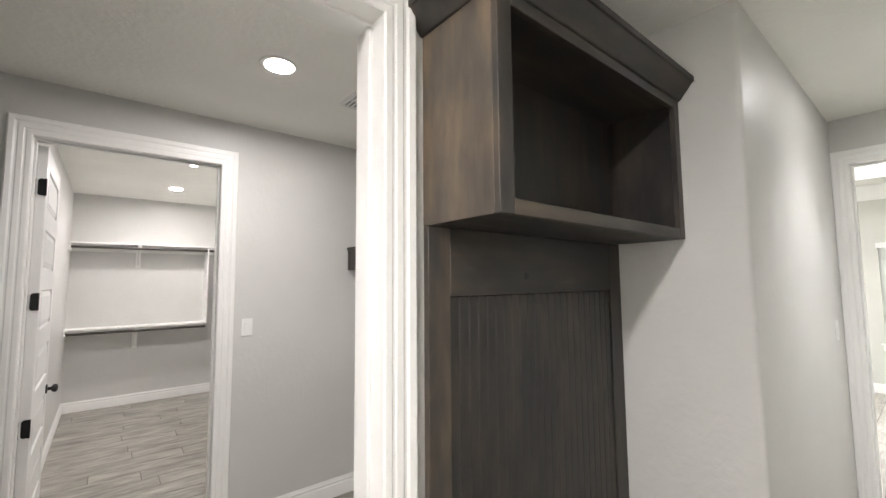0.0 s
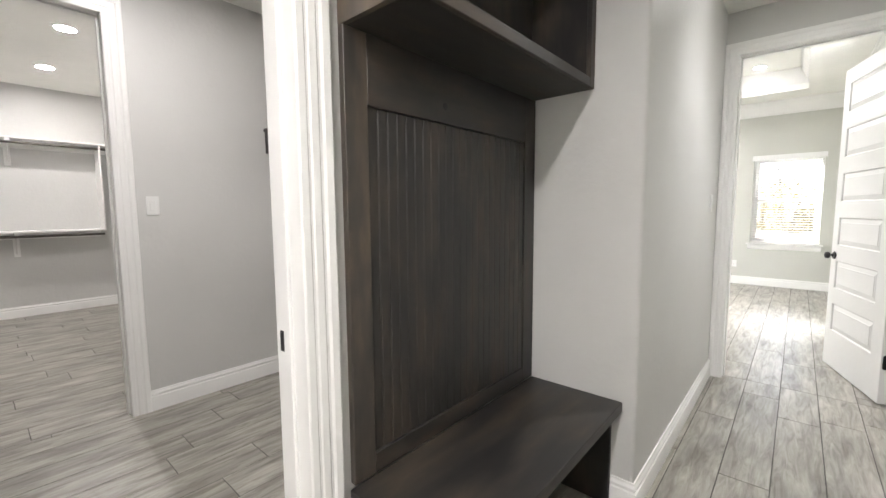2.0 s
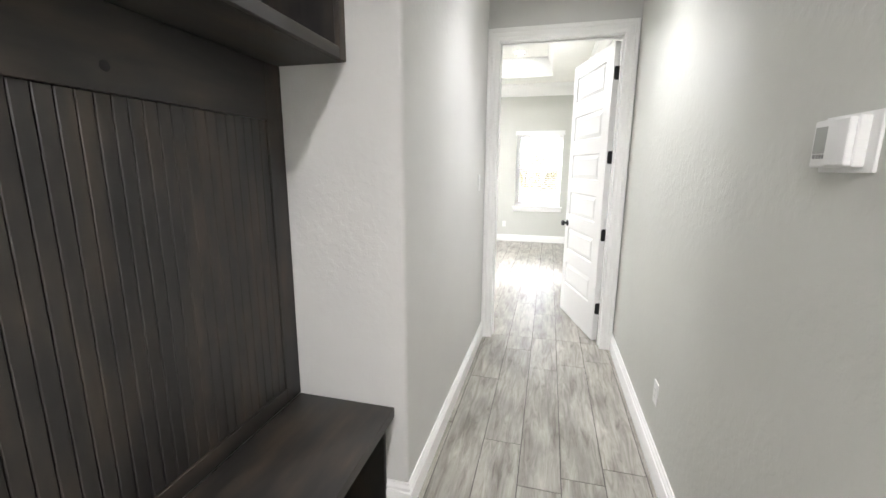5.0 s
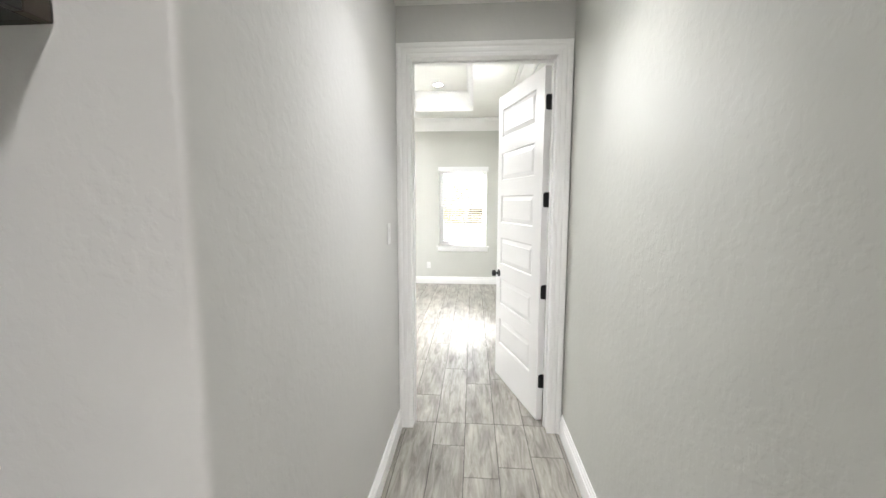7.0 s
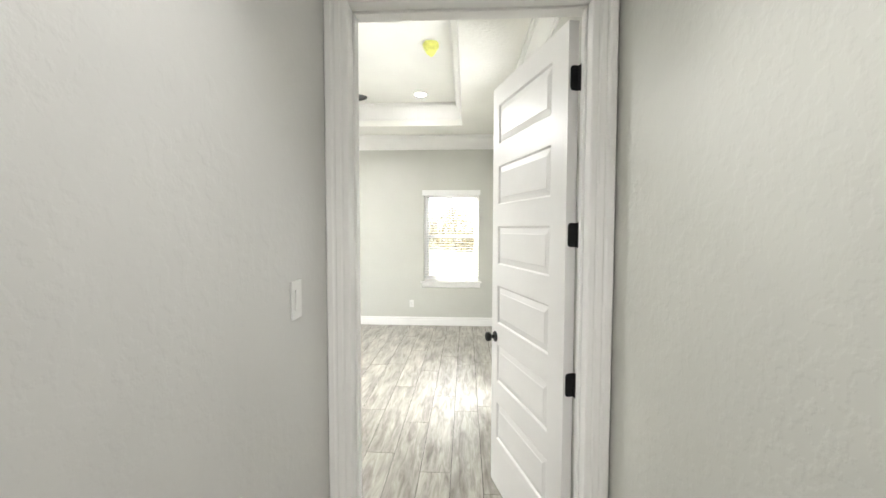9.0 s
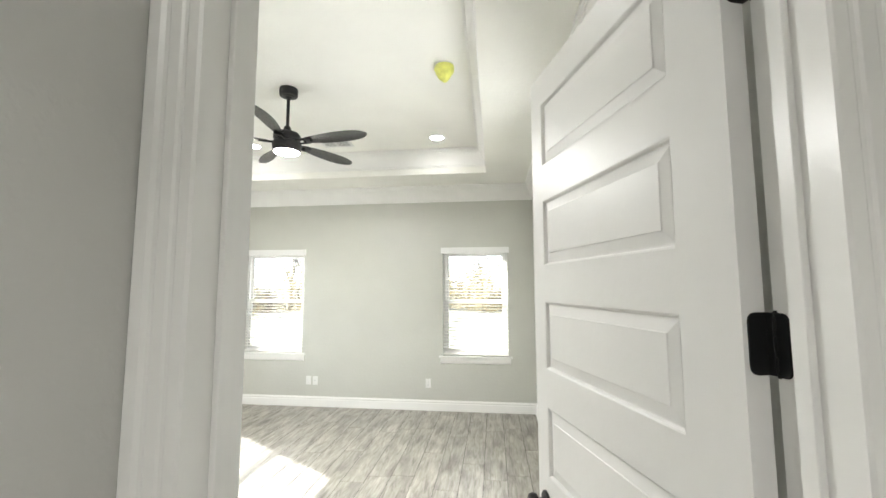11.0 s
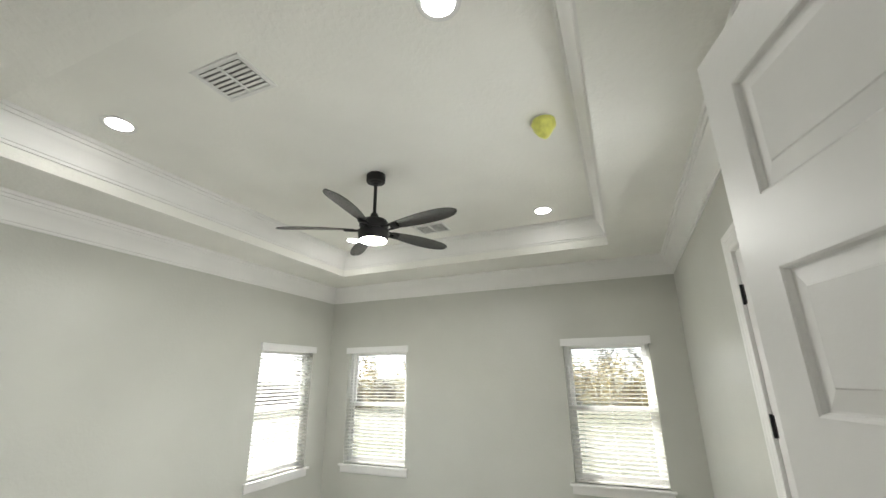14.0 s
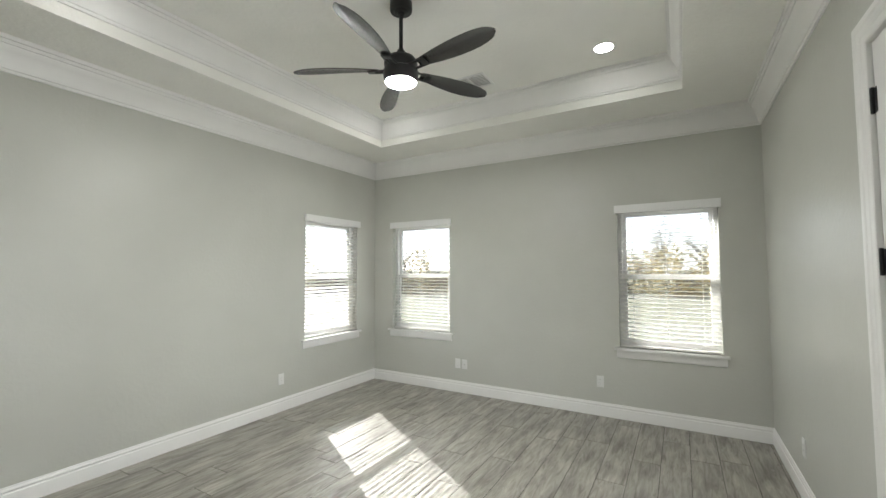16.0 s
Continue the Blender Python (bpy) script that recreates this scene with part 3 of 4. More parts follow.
for i in range(9):
    zz = LITE[2] + 0.06 + i * (LITE[3] - LITE[2] - 0.12) / 8
    for xx in (LITE[0] - 0.034, LITE[1] + 0.034):
        part("screw", lathe(bmesh.new(), [(0, 0.003), (0.0035, 0.002), (0.004, 0)], 10, pose(xx, 0.058, zz, -90)), GREYM, pd)
for z in (0.28, 0.92, 1.545, 2.18):
    bm = bmesh.new()
    lathe(bm, [(0, -0.054), (0.006, -0.053), (0.0075, -0.050), (0.0075, 0.050), (0.006, 0.053), (0, 0.054)], 12, Matrix.Translation((0.004, 0.052, z)))
    box(bm, -0.022, 0.003, 0.045, 0.048, z - 0.05, z + 0.05, 0.001, 1)
    part("hinge", bm, BLACK, pd, "matt black door hinge")
part("knob", lathe(bmesh.new(), [(0, 0), (0.032, 0), (0.033, 0.004), (0.028, 0.009), (0.012, 0.011), (0.011, 0.026), (0.026, 0.038), (0.0285, 0.048), (0.018, 0.064), (0, 0.066)], 24, pose(-PW + 0.07, 0.045, 0.915, -90)), BLACK, pd, "matt black round knob")
lining("trim_patio_jamb", "x", XR, XR + 0.15, PD_Y0, PD_Y1, PD_H, "white painted exterior door frame")

# ---------------------------------------------------------------- windows and blinds


def window(name, m, w, h):
    win = thing(name, m, "white vinyl single-hung window in a painted reveal", "window")
    tagged(win, kind="structure")
    a, b = -w / 2, w / 2
    mid = h / 2
    part("window_frame", boxed((a, a + 0.035, 0.075, 0.145, 0, h), (b - 0.035, b, 0.075, 0.145, 0, h), (a + 0.035, b - 0.035, 0.075, 0.145, h - 0.035, h), (a + 0.035, b - 0.035, 0.075, 0.145, 0, 0.035), bevel=0.003, seg=1), VINYL, win)
    for nm, z0, z1, y in (("upper_sash", mid - 0.02, h - 0.035, 0.115), ("lower_sash", 0.035, mid + 0.025, 0.085)):
        s = part(nm, boxed((a + 0.035, a + 0.075, y, y + 0.028, z0, z1), (b - 0.075, b - 0.035, y, y + 0.028, z0, z1), (a + 0.075, b - 0.075, y, y + 0.028, z1 - 0.045, z1), (a + 0.075, b - 0.075, y, y + 0.028, z0, z0 + 0.045), bevel=0.003, seg=1), VINYL, win)
        g = part("pane", boxed((a + 0.073, b - 0.073, y + 0.011, y + 0.015, z0 + 0.043, z1 - 0.043)), GLASS, s, "glass tinted to dim the outdoors", 0)
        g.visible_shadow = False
    part("sash_lock", boxed((-0.03, 0.03, 0.07, 0.085, mid + 0.025, mid + 0.04), bevel=0.004), VINYL, win)
    part("window_sill", boxed((a - 0.05, b + 0.05, -0.045, 0.0, -0.026, 0.0), (a, b, -0.001, 0.075, -0.026, 0.0), bevel=0.004), TRIM, win, "white painted window stool")
    AP = [(0.0, 0.0), (0.0, 0.016), (0.062, 0.018), (0.073, 0.014), (0.080, 0.006), (0.080, 0.0)]
    part("window_apron", sweep(bmesh.new(), AP, [(b + 0.03, -0.0, -0.026), (a - 0.03, -0.0, -0.026)], (0, -1, 0)), TRIM, win, "white painted apron under the stool")


SLAT_PITCH, SLAT_W = 0.0415, 0.050


def slat_mesh(w, tilt):
    bm = bmesh.new()
    prof = [(-0.5, 0.0), (-0.25, 0.0016), (0.0, 0.0022), (0.25, 0.0016), (0.5, 0.0)]
    ring = [(p * SLAT_W, q) for p, q in prof] + [(p * SLAT_W, q - 0.0028) for p, q in reversed(prof)]
    rows = [[bm.verts.new((x, y, z)) for y, z in ring] for x in (-w / 2, w / 2)]
    k = len(ring)
    for j in range(k):
        bm.faces.new((rows[0][j], rows[0][(j + 1) % k], rows[1][(j + 1) % k], rows[1][j]))
    bm.faces.new(rows[0])
    bm.faces.new(list(reversed(rows[1])))
    bmesh.ops.rotate(bm, verts=bm.verts, cent=(0, 0, 0), matrix=Matrix.Rotation(radians(tilt), 3, "X"))
    return mesh_of(bm, "slat", SLATM, 40)


def blind(m, w, h, tilt):
    bl = thing("window_blind", m, "white two-inch horizontal blind, lowered, slats tilted open", "blind", "bedroom window blinds")
    v = bmesh.new()
    VP = [(0.0, 0.0), (0.014, 0.0), (0.016, 0.012), (0.012, 0.018), (0.012, 0.062), (0.017, 0.068), (0.019, 0.082), (0.0, 0.082)]
    sweep(v, VP, [(w / 2 + 0.022, 0.0, h - 0.048), (w / 2 + 0.022, -0.036, h - 0.048), (-w / 2 - 0.022, -0.036, h - 0.048), (-w / 2 - 0.022, 0.0, h - 0.048)][::-1], (0, 0, 1))
    part("valance", v, VINYL, bl, "white moulded valance")
    yc = 0.036
    part("head_rail", boxed((-w / 2 + 0.006, w / 2 - 0.006, 0.010, 0.062, h - 0.045, h - 0.004), bevel=0.002, seg=1), VINYL, bl)
    me = slat_mesh(w - 0.016, tilt)
    z = h - 0.062
    while z > 0.055:
        s = new("slat", me)
        s.parent = bl
        s.location = (0, yc, z)
        z -= SLAT_PITCH
    part("bottom_rail", boxed((-w / 2 + 0.008, w / 2 - 0.008, yc - 0.025, yc + 0.025, 0.008, 0.026), bevel=0.004), SLATM, bl)
    for x in (-w / 2 + 0.14, 0.0, w / 2 - 0.14):
        for y in (yc - 0.027, yc + 0.027):
            part("ladder_cord", tube(bmesh.new(), [(x, y, 0.02), (x, y, h - 0.04)], [0.0011, 0.0011], 5), SLATM, bl)
    part("tilt_wand", tube(bmesh.new(), [(-w / 2 + 0.055, yc - 0.034, h * 0.62), (-w / 2 + 0.052, yc - 0.033, h - 0.04)], [0.004, 0.003], 8), VINYL, bl)
    return bl


for i, (ax, a, b) in enumerate(WIN):
    m = pose((a + b) / 2, BY1, WZ0) if ax == "y" else pose(BX0, (a + b) / 2, WZ0, 0, 0, 90)
    window(f"window_{i + 1}", m, b - a, WZ1 - WZ0)
    blind(m, b - a, WZ1 - WZ0, 5 if ax == "y" else 20)

# ---------------------------------------------------------------- bench with panelled back and cubby
BA, BB = -3.072, YN - 0.002
tree = thing("hall_bench", pose(XN + 0.002, BA, 0), "dark-stained wooden hall bench with beadboard back and open top cubby", "bench")
L = BB - BA
SEAT_D, SEAT_H = 0.467, 0.49
part("seat", boxed((0.022, SEAT_D, -0.02, L, SEAT_H - 0.046, SEAT_H), bevel=0.006, seg=3), WOOD_H, tree, "thick dark seat board")
for y in (0.0, L - 0.02):
    part("side_panel", boxed((0.0, 0.424, y, y + 0.02, 0.0, SEAT_H - 0.047), bevel=0.002, seg=1), WOOD_V, tree)
part("kick_panel", boxed((0.0, 0.016, 0.021, L - 0.021, 0.0, SEAT_H - 0.048)), WOOD_H, tree)
part("seat_rail", boxed((0.385, 0.404, 0.021, L - 0.021, SEAT_H - 0.095, SEAT_H - 0.047), bevel=0.002, seg=1), WOOD_H, tree)
SW, TOPR = 0.082, 1.640
part("stile", boxed((0.0, 0.024, 0.0, SW, SEAT_H + 0.0005, 1.845), bevel=0.002, seg=1), WOOD_STREAK, tree, "brown-streaked upright of the back frame")
part("stile", boxed((0.0, 0.024, L - SW - 0.01, L, SEAT_H + 0.0005, 1.845), bevel=0.002, seg=1), WOOD_V, tree)
part("top_rail", boxed((0.0, 0.024, SW + 0.0005, L - SW - 0.0105, TOPR, 1.845), bevel=0.002, seg=1), WOOD_H, tree)
part("bottom_rail", boxed((0.0, 0.024, SW + 0.0005, L - SW - 0.0105, SEAT_H + 0.0005, SEAT_H + 0.07), bevel=0.002, seg=1), WOOD_H, tree)
NB = 23
bw = (L - 2 * SW - 0.011) / NB
bead = boxed((0.0, 0.0175, 0.0011, bw - 0.0011, SEAT_H + 0.071, TOPR - 0.001), bevel=0.0024, seg=1)
box(bead, 0.0, 0.0125, 0.0002, bw - 0.0002, SEAT_H + 0.0715, TOPR - 0.0015)
bead_me = mesh_of(bead, "plank", WOOD_V)
for i in range(NB):
    o = new("plank", bead_me)
    o.parent = tree
    o.location = (0, SW + 0.0005 + i * bw, 0)
# a filled hook hole in the top rail
part("hook_hole", lathe(bmesh.new(), [(0, 0.0006), (0.010, 0.0006), (0.013, 0)], 14, pose(0.024, 0.433, 1.70, 0, 90, 0)), BLACK, tree, "small dark screw hole")
CZ0, CZ1, CD = 1.846, 2.425, 0.304
cub = part("cubby_back", boxed((0.0, 0.012, 0.018, L - 0.018, CZ0 + 0.018, CZ1)), WOOD_V, tree, "open cubby box over the bench", 0)
part("cubby_side", boxed((0.0, CD - 0.02, 0.0, 0.018, CZ0, CZ1), bevel=0.001, seg=1), WOOD_LIT, cub, "brown end panel, colour lifted for the lamp light")
part("cubby_side", boxed((0.0, CD - 0.02, L - 0.018, L, CZ0, CZ1), bevel=0.001, seg=1), WOOD_V, cub)
part("cubby_bottom", boxed((0.0, CD - 0.02, 0.018, L - 0.018, CZ0, CZ0 + 0.018)), WOOD_H, cub)
part("cubby_top", boxed((0.0, CD - 0.02, 0.018, L - 0.018, CZ1 - 0.018, CZ1)), WOOD_H, cub)
part("face_stile", boxed((CD - 0.02, CD, 0.0, 0.054, CZ0, CZ1), bevel=0.002, seg=1), FRAME_SHEEN_V, cub)
part("face_stile", boxed((CD - 0.02, CD, L - 0.046, L, CZ0, CZ1), bevel=0.002, seg=1), FRAME_SHEEN_V, cub)
part("face_rail", boxed((CD - 0.02, CD, 0.0545, L - 0.0465, CZ0, CZ0 + 0.04), bevel=0.002, seg=1), FRAME_SHEEN_H, cub)
part("face_rail", boxed((CD - 0.02, CD, 0.0545, L - 0.0465, CZ1 - 0.042, CZ1), bevel=0.002, seg=1), FRAME_SHEEN_H, cub)
CC = [(0.0, 0.0), (-0.004, 0.0), (-0.010, 0.004), (-0.056, 0.062), (-0.063, 0.064), (-0.063, 0.086), (0.0, 0.086)]
part("cubby_crown", sweep(bmesh.new(), CC, [(0.0, -0.0005, CZ1 - 0.006), (CD + 0.0005, -0.0005, CZ1 - 0.006), (CD + 0.0005, L, CZ1 - 0.006)], (0, 0, 1)), WOOD_H, cub, "dark sloping crown moulding")

# ---------------------------------------------------------------- bath: shelf on the wall
sh = thing("wall_shelf", pose(XB, -2.217, 1.785), "small dark wooden shelf box with a rail on the wall", "shelf")
part("top_board", boxed((0.0, 0.19, -0.012, 0.62, 0.165, 0.19), bevel=0.003, seg=1), WOOD_H, sh)
part("back_board", boxed((0.0, 0.015, 0.0, 0.61, 0.0, 0.164)), WOOD_H, sh)
part("side_board", boxed((0.0155, 0.17, 0.0, 0.018, 0.0, 0.164), bevel=0.002, seg=1), WOOD_V, sh)
part("side_board", boxed((0.0155, 0.17, 0.592, 0.61, 0.0, 0.164), bevel=0.002, seg=1), WOOD_V, sh)
part("bottom_board", boxed((0.0155, 0.17, 0.0185, 0.5915, 0.0, 0.016)), WOOD_H, sh)
part("rail", tube(bmesh.new(), [(0.14, 0.018, 0.05), (0.14, 0.592, 0.05)], [0.007, 0.007], 10), METAL, sh, "bright metal rail")

# ---------------------------------------------------------------- closet shelves


def bracket(parent, x, y, z, ax=0):
    bm = boxed((x, x + 0.018, y - 0.030, y + 0.030, z - 0.31, z - 0.001), (x + 0.0185, x + 0.285, y - 0.022, y + 0.022, z - 0.034, z - 0.001), bevel=0.002, seg=1)
    tube(bm, [(x + 0.004, y, z - 0.28), (x + 0.09, y, z - 0.16), (x + 0.24, y, z - 0.03)], [0.011, 0.011, 0.011], 8)
    part("bracket", bm, TRIM, parent)


for z, y1 in ((2.245, CY1), (1.105, -2.60)):
    s = thing("closet_shelf", pose(CX, CY0, z), "white closet shelf on brackets with a dark hanging rod", "shelf", "closet shelves")
    ln = y1 - CY0
    part("board", boxed((0.0, 0.31, 0.0, ln, -0.02, 0.0), bevel=0.002, seg=1), TRIM, s)
    part("cleat", boxed((0.0, 0.018, 0.0, ln, -0.11, -0.021), bevel=0.002, seg=1), TRIM, s)
    part("end_cleat", boxed((0.0185, 0.30, 0.0, 0.018, -0.11, -0.021), bevel=0.002, seg=1), TRIM, s)
    part("rod", tube(bmesh.new(), [(0.275, 0.0, -0.066), (0.275, ln, -0.066)], [0.016, 0.016], 14), ROD, s, "dark metal hanging rod")
    bracket(s, 0.019, 0.74, -0.02)
    part("rod_socket", lathe(bmesh.new(), [(0, 0.02), (0.026, 0.02), (0.028, 0)], 18, pose(0.275, 0.0, -0.066, -90)), TRIM, s)
dv = thing("shelf_divider", pose(CX, -2.617, 1.085), "white upright board between two closet shelves", "shelf divider")
part("board", boxed((0.0, 0.315, 0.016, 0.034, 0.0, 1.138), bevel=0.002, seg=1), TRIM, dv)
ns = thing("closet_shelf", pose(CX, CY1, 1.89), "white closet shelf on brackets with a dark hanging rod", "shelf", "closet shelves")
part("board", boxed((0.32, 3.6, -0.31, 0.0, -0.02, 0.0), bevel=0.002, seg=1), TRIM, ns)
part("cleat", boxed((0.32, 3.6, -0.018, 0.0, -0.11, -0.021), bevel=0.002, seg=1), TRIM, ns)
part("rod", tube(bmesh.new(), [(0.32, -0.26, -0.06), (3.6, -0.26, -0.06)], [0.016, 0.016], 12), ROD, ns)

# ---------------------------------------------------------------- switches, outlets, thermostat


def plate_pose(axis, p, u, z, facing):
    """Local x along the wall, local y into the room, z up."""
    if axis == "x":
        return pose(p, u, z, 0, 0, -90 if facing > 0 else 90)
    return pose(u, p, z, 0, 0, 0 if facing > 0 else 180)


def switch(m, label):
    s = thing("light_switch", m, label, "light switch", "light switches")
    part("plate", boxed((-0.037, 0.037, 0.0, 0.006, -0.061, 0.061), bevel=0.003, seg=3), PLASTIC, s)
    bm = boxed((-0.0165, 0.0165, 0.004, 0.0085, -0.033, 0.033), bevel=0.0015, seg=1)
    for v in bm.verts:
        if v.co.y > 0.007 and v.co.z > 0.02:
            v.co.y += 0.002
    part("rocker", bm, PLASTIC, s)


def outlet(m, label, blank=False):
    s = thing("wall_outlet", m, label, "outlet", "wall outlets")
    part("plate", boxed((-0.036, 0.036, 0.0, 0.006, -0.059, 0.059), bevel=0.003, seg=3), PLASTIC, s)
    if blank:
        part("jack", lathe(bmesh.new(), [(0, 0.012), (0.004, 0.012), (0.0045, 0.004), (0.008, 0.004), (0.008, 0)], 12, pose(0, 0.006, 0, -90)), METAL, s)
        return
    part("insert", boxed((-0.0165, 0.0165, 0.004, 0.0075, -0.033, 0.033), bevel=0.001, seg=1), PLASTIC, s)
    for z in (-0.017, 0.017):
        for x in (-0.0065, 0.0065):
            # slots are dark bars that carry the holes' shade
            part("slot", boxed((x - 0.001, x + 0.001, 0.0072, 0.0079, z - 0.004, z + 0.004)), DARKHOLE, s, "", 0)


switch(plate_pose("x", XB, -2.996, 1.372, 1), "white rocker switch beside the closet door")
switch(plate_pose("x", XL, -0.312, 1.366, 1), "white rocker switch beside the bedroom doorway")
outlet(plate_pose("x", XR, -1.35, 0.375, -1), "white wall outlet above the hall baseboard")
outlet(plate_pose("y", BY1, -0.916, 0.354, -1), "white wall outlet under the window wall")
outlet(plate_pose("y", BY1, -2.62, 0.354, -1), "white wall outlet beside a cable jack")
outlet(plate_pose("y", BY1, -2.522, 0.352, -1), "white cable jack plate beside an outlet", True)
outlet(plate_pose("x", BX0, 3.45, 0.345, 1), "white wall outlet near the room's corner")
outlet(plate_pose("x", XR, 4.0, 0.35, -1), "white wall outlet on the patio-door wall")

th = thing("thermostat", plate_pose("x", XR, -2.413, 1.525, -1), "white plastic thermostat with a small grey display", "thermostat")
part("wall_plate", boxed((-0.082, 0.080, 0.0, 0.007, -0.057, 0.057), bevel=0.0034, seg=3), PLASTIC, th)
part("body", boxed((-0.060, 0.076, 0.007, 0.028, -0.047, 0.050), bevel=0.006, seg=3), PLASTIC, th)
part("display", boxed((0.014, 0.068, 0.0278, 0.0288, -0.018, 0.036), bevel=0.0003, seg=1), SCREEN, th, "grey display")
for i in range(5):
    part("button", boxed((0.017 + i * 0.010, 0.024 + i * 0.010, 0.0278, 0.0302, -0.029, -0.020), bevel=0.001, seg=1), GREYM, th)
part("cover", boxed((-0.056, 0.010, 0.026, 0.040, -0.044, 0.048), bevel=0.006, seg=3), PLASTIC, th, "raised battery cover")

# ---------------------------------------------------------------- ceiling fittings


def downlight(x, y, z, mat, r=0.085):
    d = thing("recessed_light", pose(x, y, z), "lit round white recessed ceiling light", "ceiling light", "recessed lights")
    part("trim_ring", lathe(bmesh.new(), [(r - 0.012, -0.0005), (r - 0.012, -0.004), (r, -0.0075), (r + 0.014, -0.005), (r + 0.016, 0.0)], 40), PLASTIC, d)
    part("diffuser", lathe(bmesh.new(), [(0, -0.0045), (r - 0.013, -0.0045), (r - 0.0125, -0.001)], 40), mat, d, "glowing diffuser")


for x in (-2.893, -0.646):
    for y in (1.352, 3.93):
        downlight(x, y, TRAY, LAMP_BED)
downlight(-2.312, -3.117, BATH_H, LAMP_BATH)
downlight(-5.02, -3.12, CLOSET_H, LAMP_BATH)
downlight(-6.47, -3.127, CLOSET_H, LAMP_BATH)
# fitting added for the unseen hall lamp
downlight(-0.02, -1.05, HALL_H, LAMP_BED)
downlight(-0.25, -4.4, HALL_H, LAMP)
# added out of view at the hall's south end to brighten it
downlight(-0.25, -5.6, HALL_H, LAMP)


def register(x0, x1, y0, y1, z, along="x", halves=2):
    g = thing("ceiling_vent", pose((x0 + x1) / 2, (y0 + y1) / 2, z), "white metal ceiling vent with angled louvres", "vent", "ceiling vents")
    w, h = (x1 - x0) / 2, (y1 - y0) / 2
    f = 0.028
    bm = bmesh.new()
    FP = [(0.0, 0.0), (0.0, -0.004), (0.004, -0.008), (f - 0.004, -0.010), (f, -0.006), (f, 0.0)]
    sweep(bm, FP, [(-w, -h, 0), (w, -h, 0), (w, h, 0), (-w, h, 0)], (0, 0, 1), True)
    part("frame", bm, PLASTIC, g)
    # no hole is cut: a dark sheet gives the duct's shade
    part("duct", boxed((-w + f * 0.8, w - f * 0.8, -h + f * 0.8, h - f * 0.8, -0.0012, -0.0006)), DARKHOLE, g, "dark sheet standing in for shade in the duct", 0)
    part("divider", boxed((-0.006, 0.006, -h + f, h - f, -0.010, -0.0014)), PLASTIC, g)
    n = int((2 * h - 2 * f) / 0.027)
    for s0, s1 in ((-w + f, -0.006), (0.006, w - f)):
        for k in range(n):
            y = -h + f + (k + 0.5) * (2 * h - 2 * f) / n
            bm = boxed((s0 + 0.003, s1 - 0.003, -0.0104, 0.0104, -0.0008, 0.0008))
            bmesh.ops.transform(bm, matrix=pose(0, y, -0.0075, 10), verts=bm.verts)
            part("louvre", bm, PLASTIC, g, "", 0)


register(-2.043, -1.690, 1.210, 1.480, TRAY)
register(-2.04, -1.68, 3.80, 4.075, TRAY)
register(-2.565, -2.305, -2.66, -2.39, BATH_H)


def smoke_alarm(x, y, z, deep=1.0):
    s = thing("smoke_alarm", pose(x, y, z), "smoke alarm under a crumpled yellow dust cover", "smoke alarm", "smoke alarms")
    part("base", lathe(bmesh.new(), [(0.0, 0), (0.072, 0), (0.072, -0.012), (0.066, -0.016), (0, -0.016)], 32), PLASTIC, s, "white round base")
    bm = lathe(bmesh.new(), [(0.074, -0.010), (0.078, -0.030), (0.070, -0.052), (0.054, -0.080), (0.036, -0.110), (0.016, -0.132), (0, -0.137)], 28)
    for v in bm.verts:
        v.co.z *= deep
        v.co += Vector((1, 1, 1)) * 0.010 * (noise.noise(v.co * 38) if v.co.z < -0.02 else 0)
    part("dust_cover", bm, YELLOW, s, "crumpled yellow plastic", 60)


smoke_alarm(-0.376, 2.415, TRAY)
smoke_alarm(-0.025, -0.36, HALL_H, 0.5)

# ---------------------------------------------------------------- ceiling fan
fan = thing("ceiling_fan", pose(-1.757, 2.62, TRAY), "black five-blade ceiling fan with a lit round light", "ceiling fan")
part("canopy", lathe(bmesh.new(), [(0, 0), (0.074, 0), (0.076, -0.003), (0.076, -0.058), (0.072, -0.066), (0.050, -0.069), (0.046, -0.076), (0.026, -0.080), (0.022, -0.092), (0, -0.092)], 40), BLACK, fan)
part("downrod", lathe(bmesh.new(), [(0, -0.09), (0.0135, -0.09), (0.0135, -0.36), (0, -0.36)], 18), BLACK, fan)
part("coupling", lathe(bmesh.new(), [(0, -0.335), (0.024, -0.337), (0.030, -0.35), (0.034, -0.375), (0.055, -0.388), (0, -0.39)], 28), BLACK, fan)
part("motor_housing", lathe(bmesh.new(), [(0, -0.380), (0.060, -0.382), (0.098, -0.398), (0.112, -0.420), (0.114, -0.445), (0.104, -0.462), (0.104, -0.474), (0.118, -0.484), (0.120, -0.510), (0.114, -0.545), (0.104, -0.562), (0, -0.563)], 44), BLACK, fan)
part("light_diffuser", lathe(bmesh.new(), [(0.102, -0.5625), (0.100, -0.5650), (0.085, -0.5690), (0.060, -0.5730), (0.03, -0.5755), (0, -0.5760)], 40), LAMP_FAN, fan, "glowing round light")


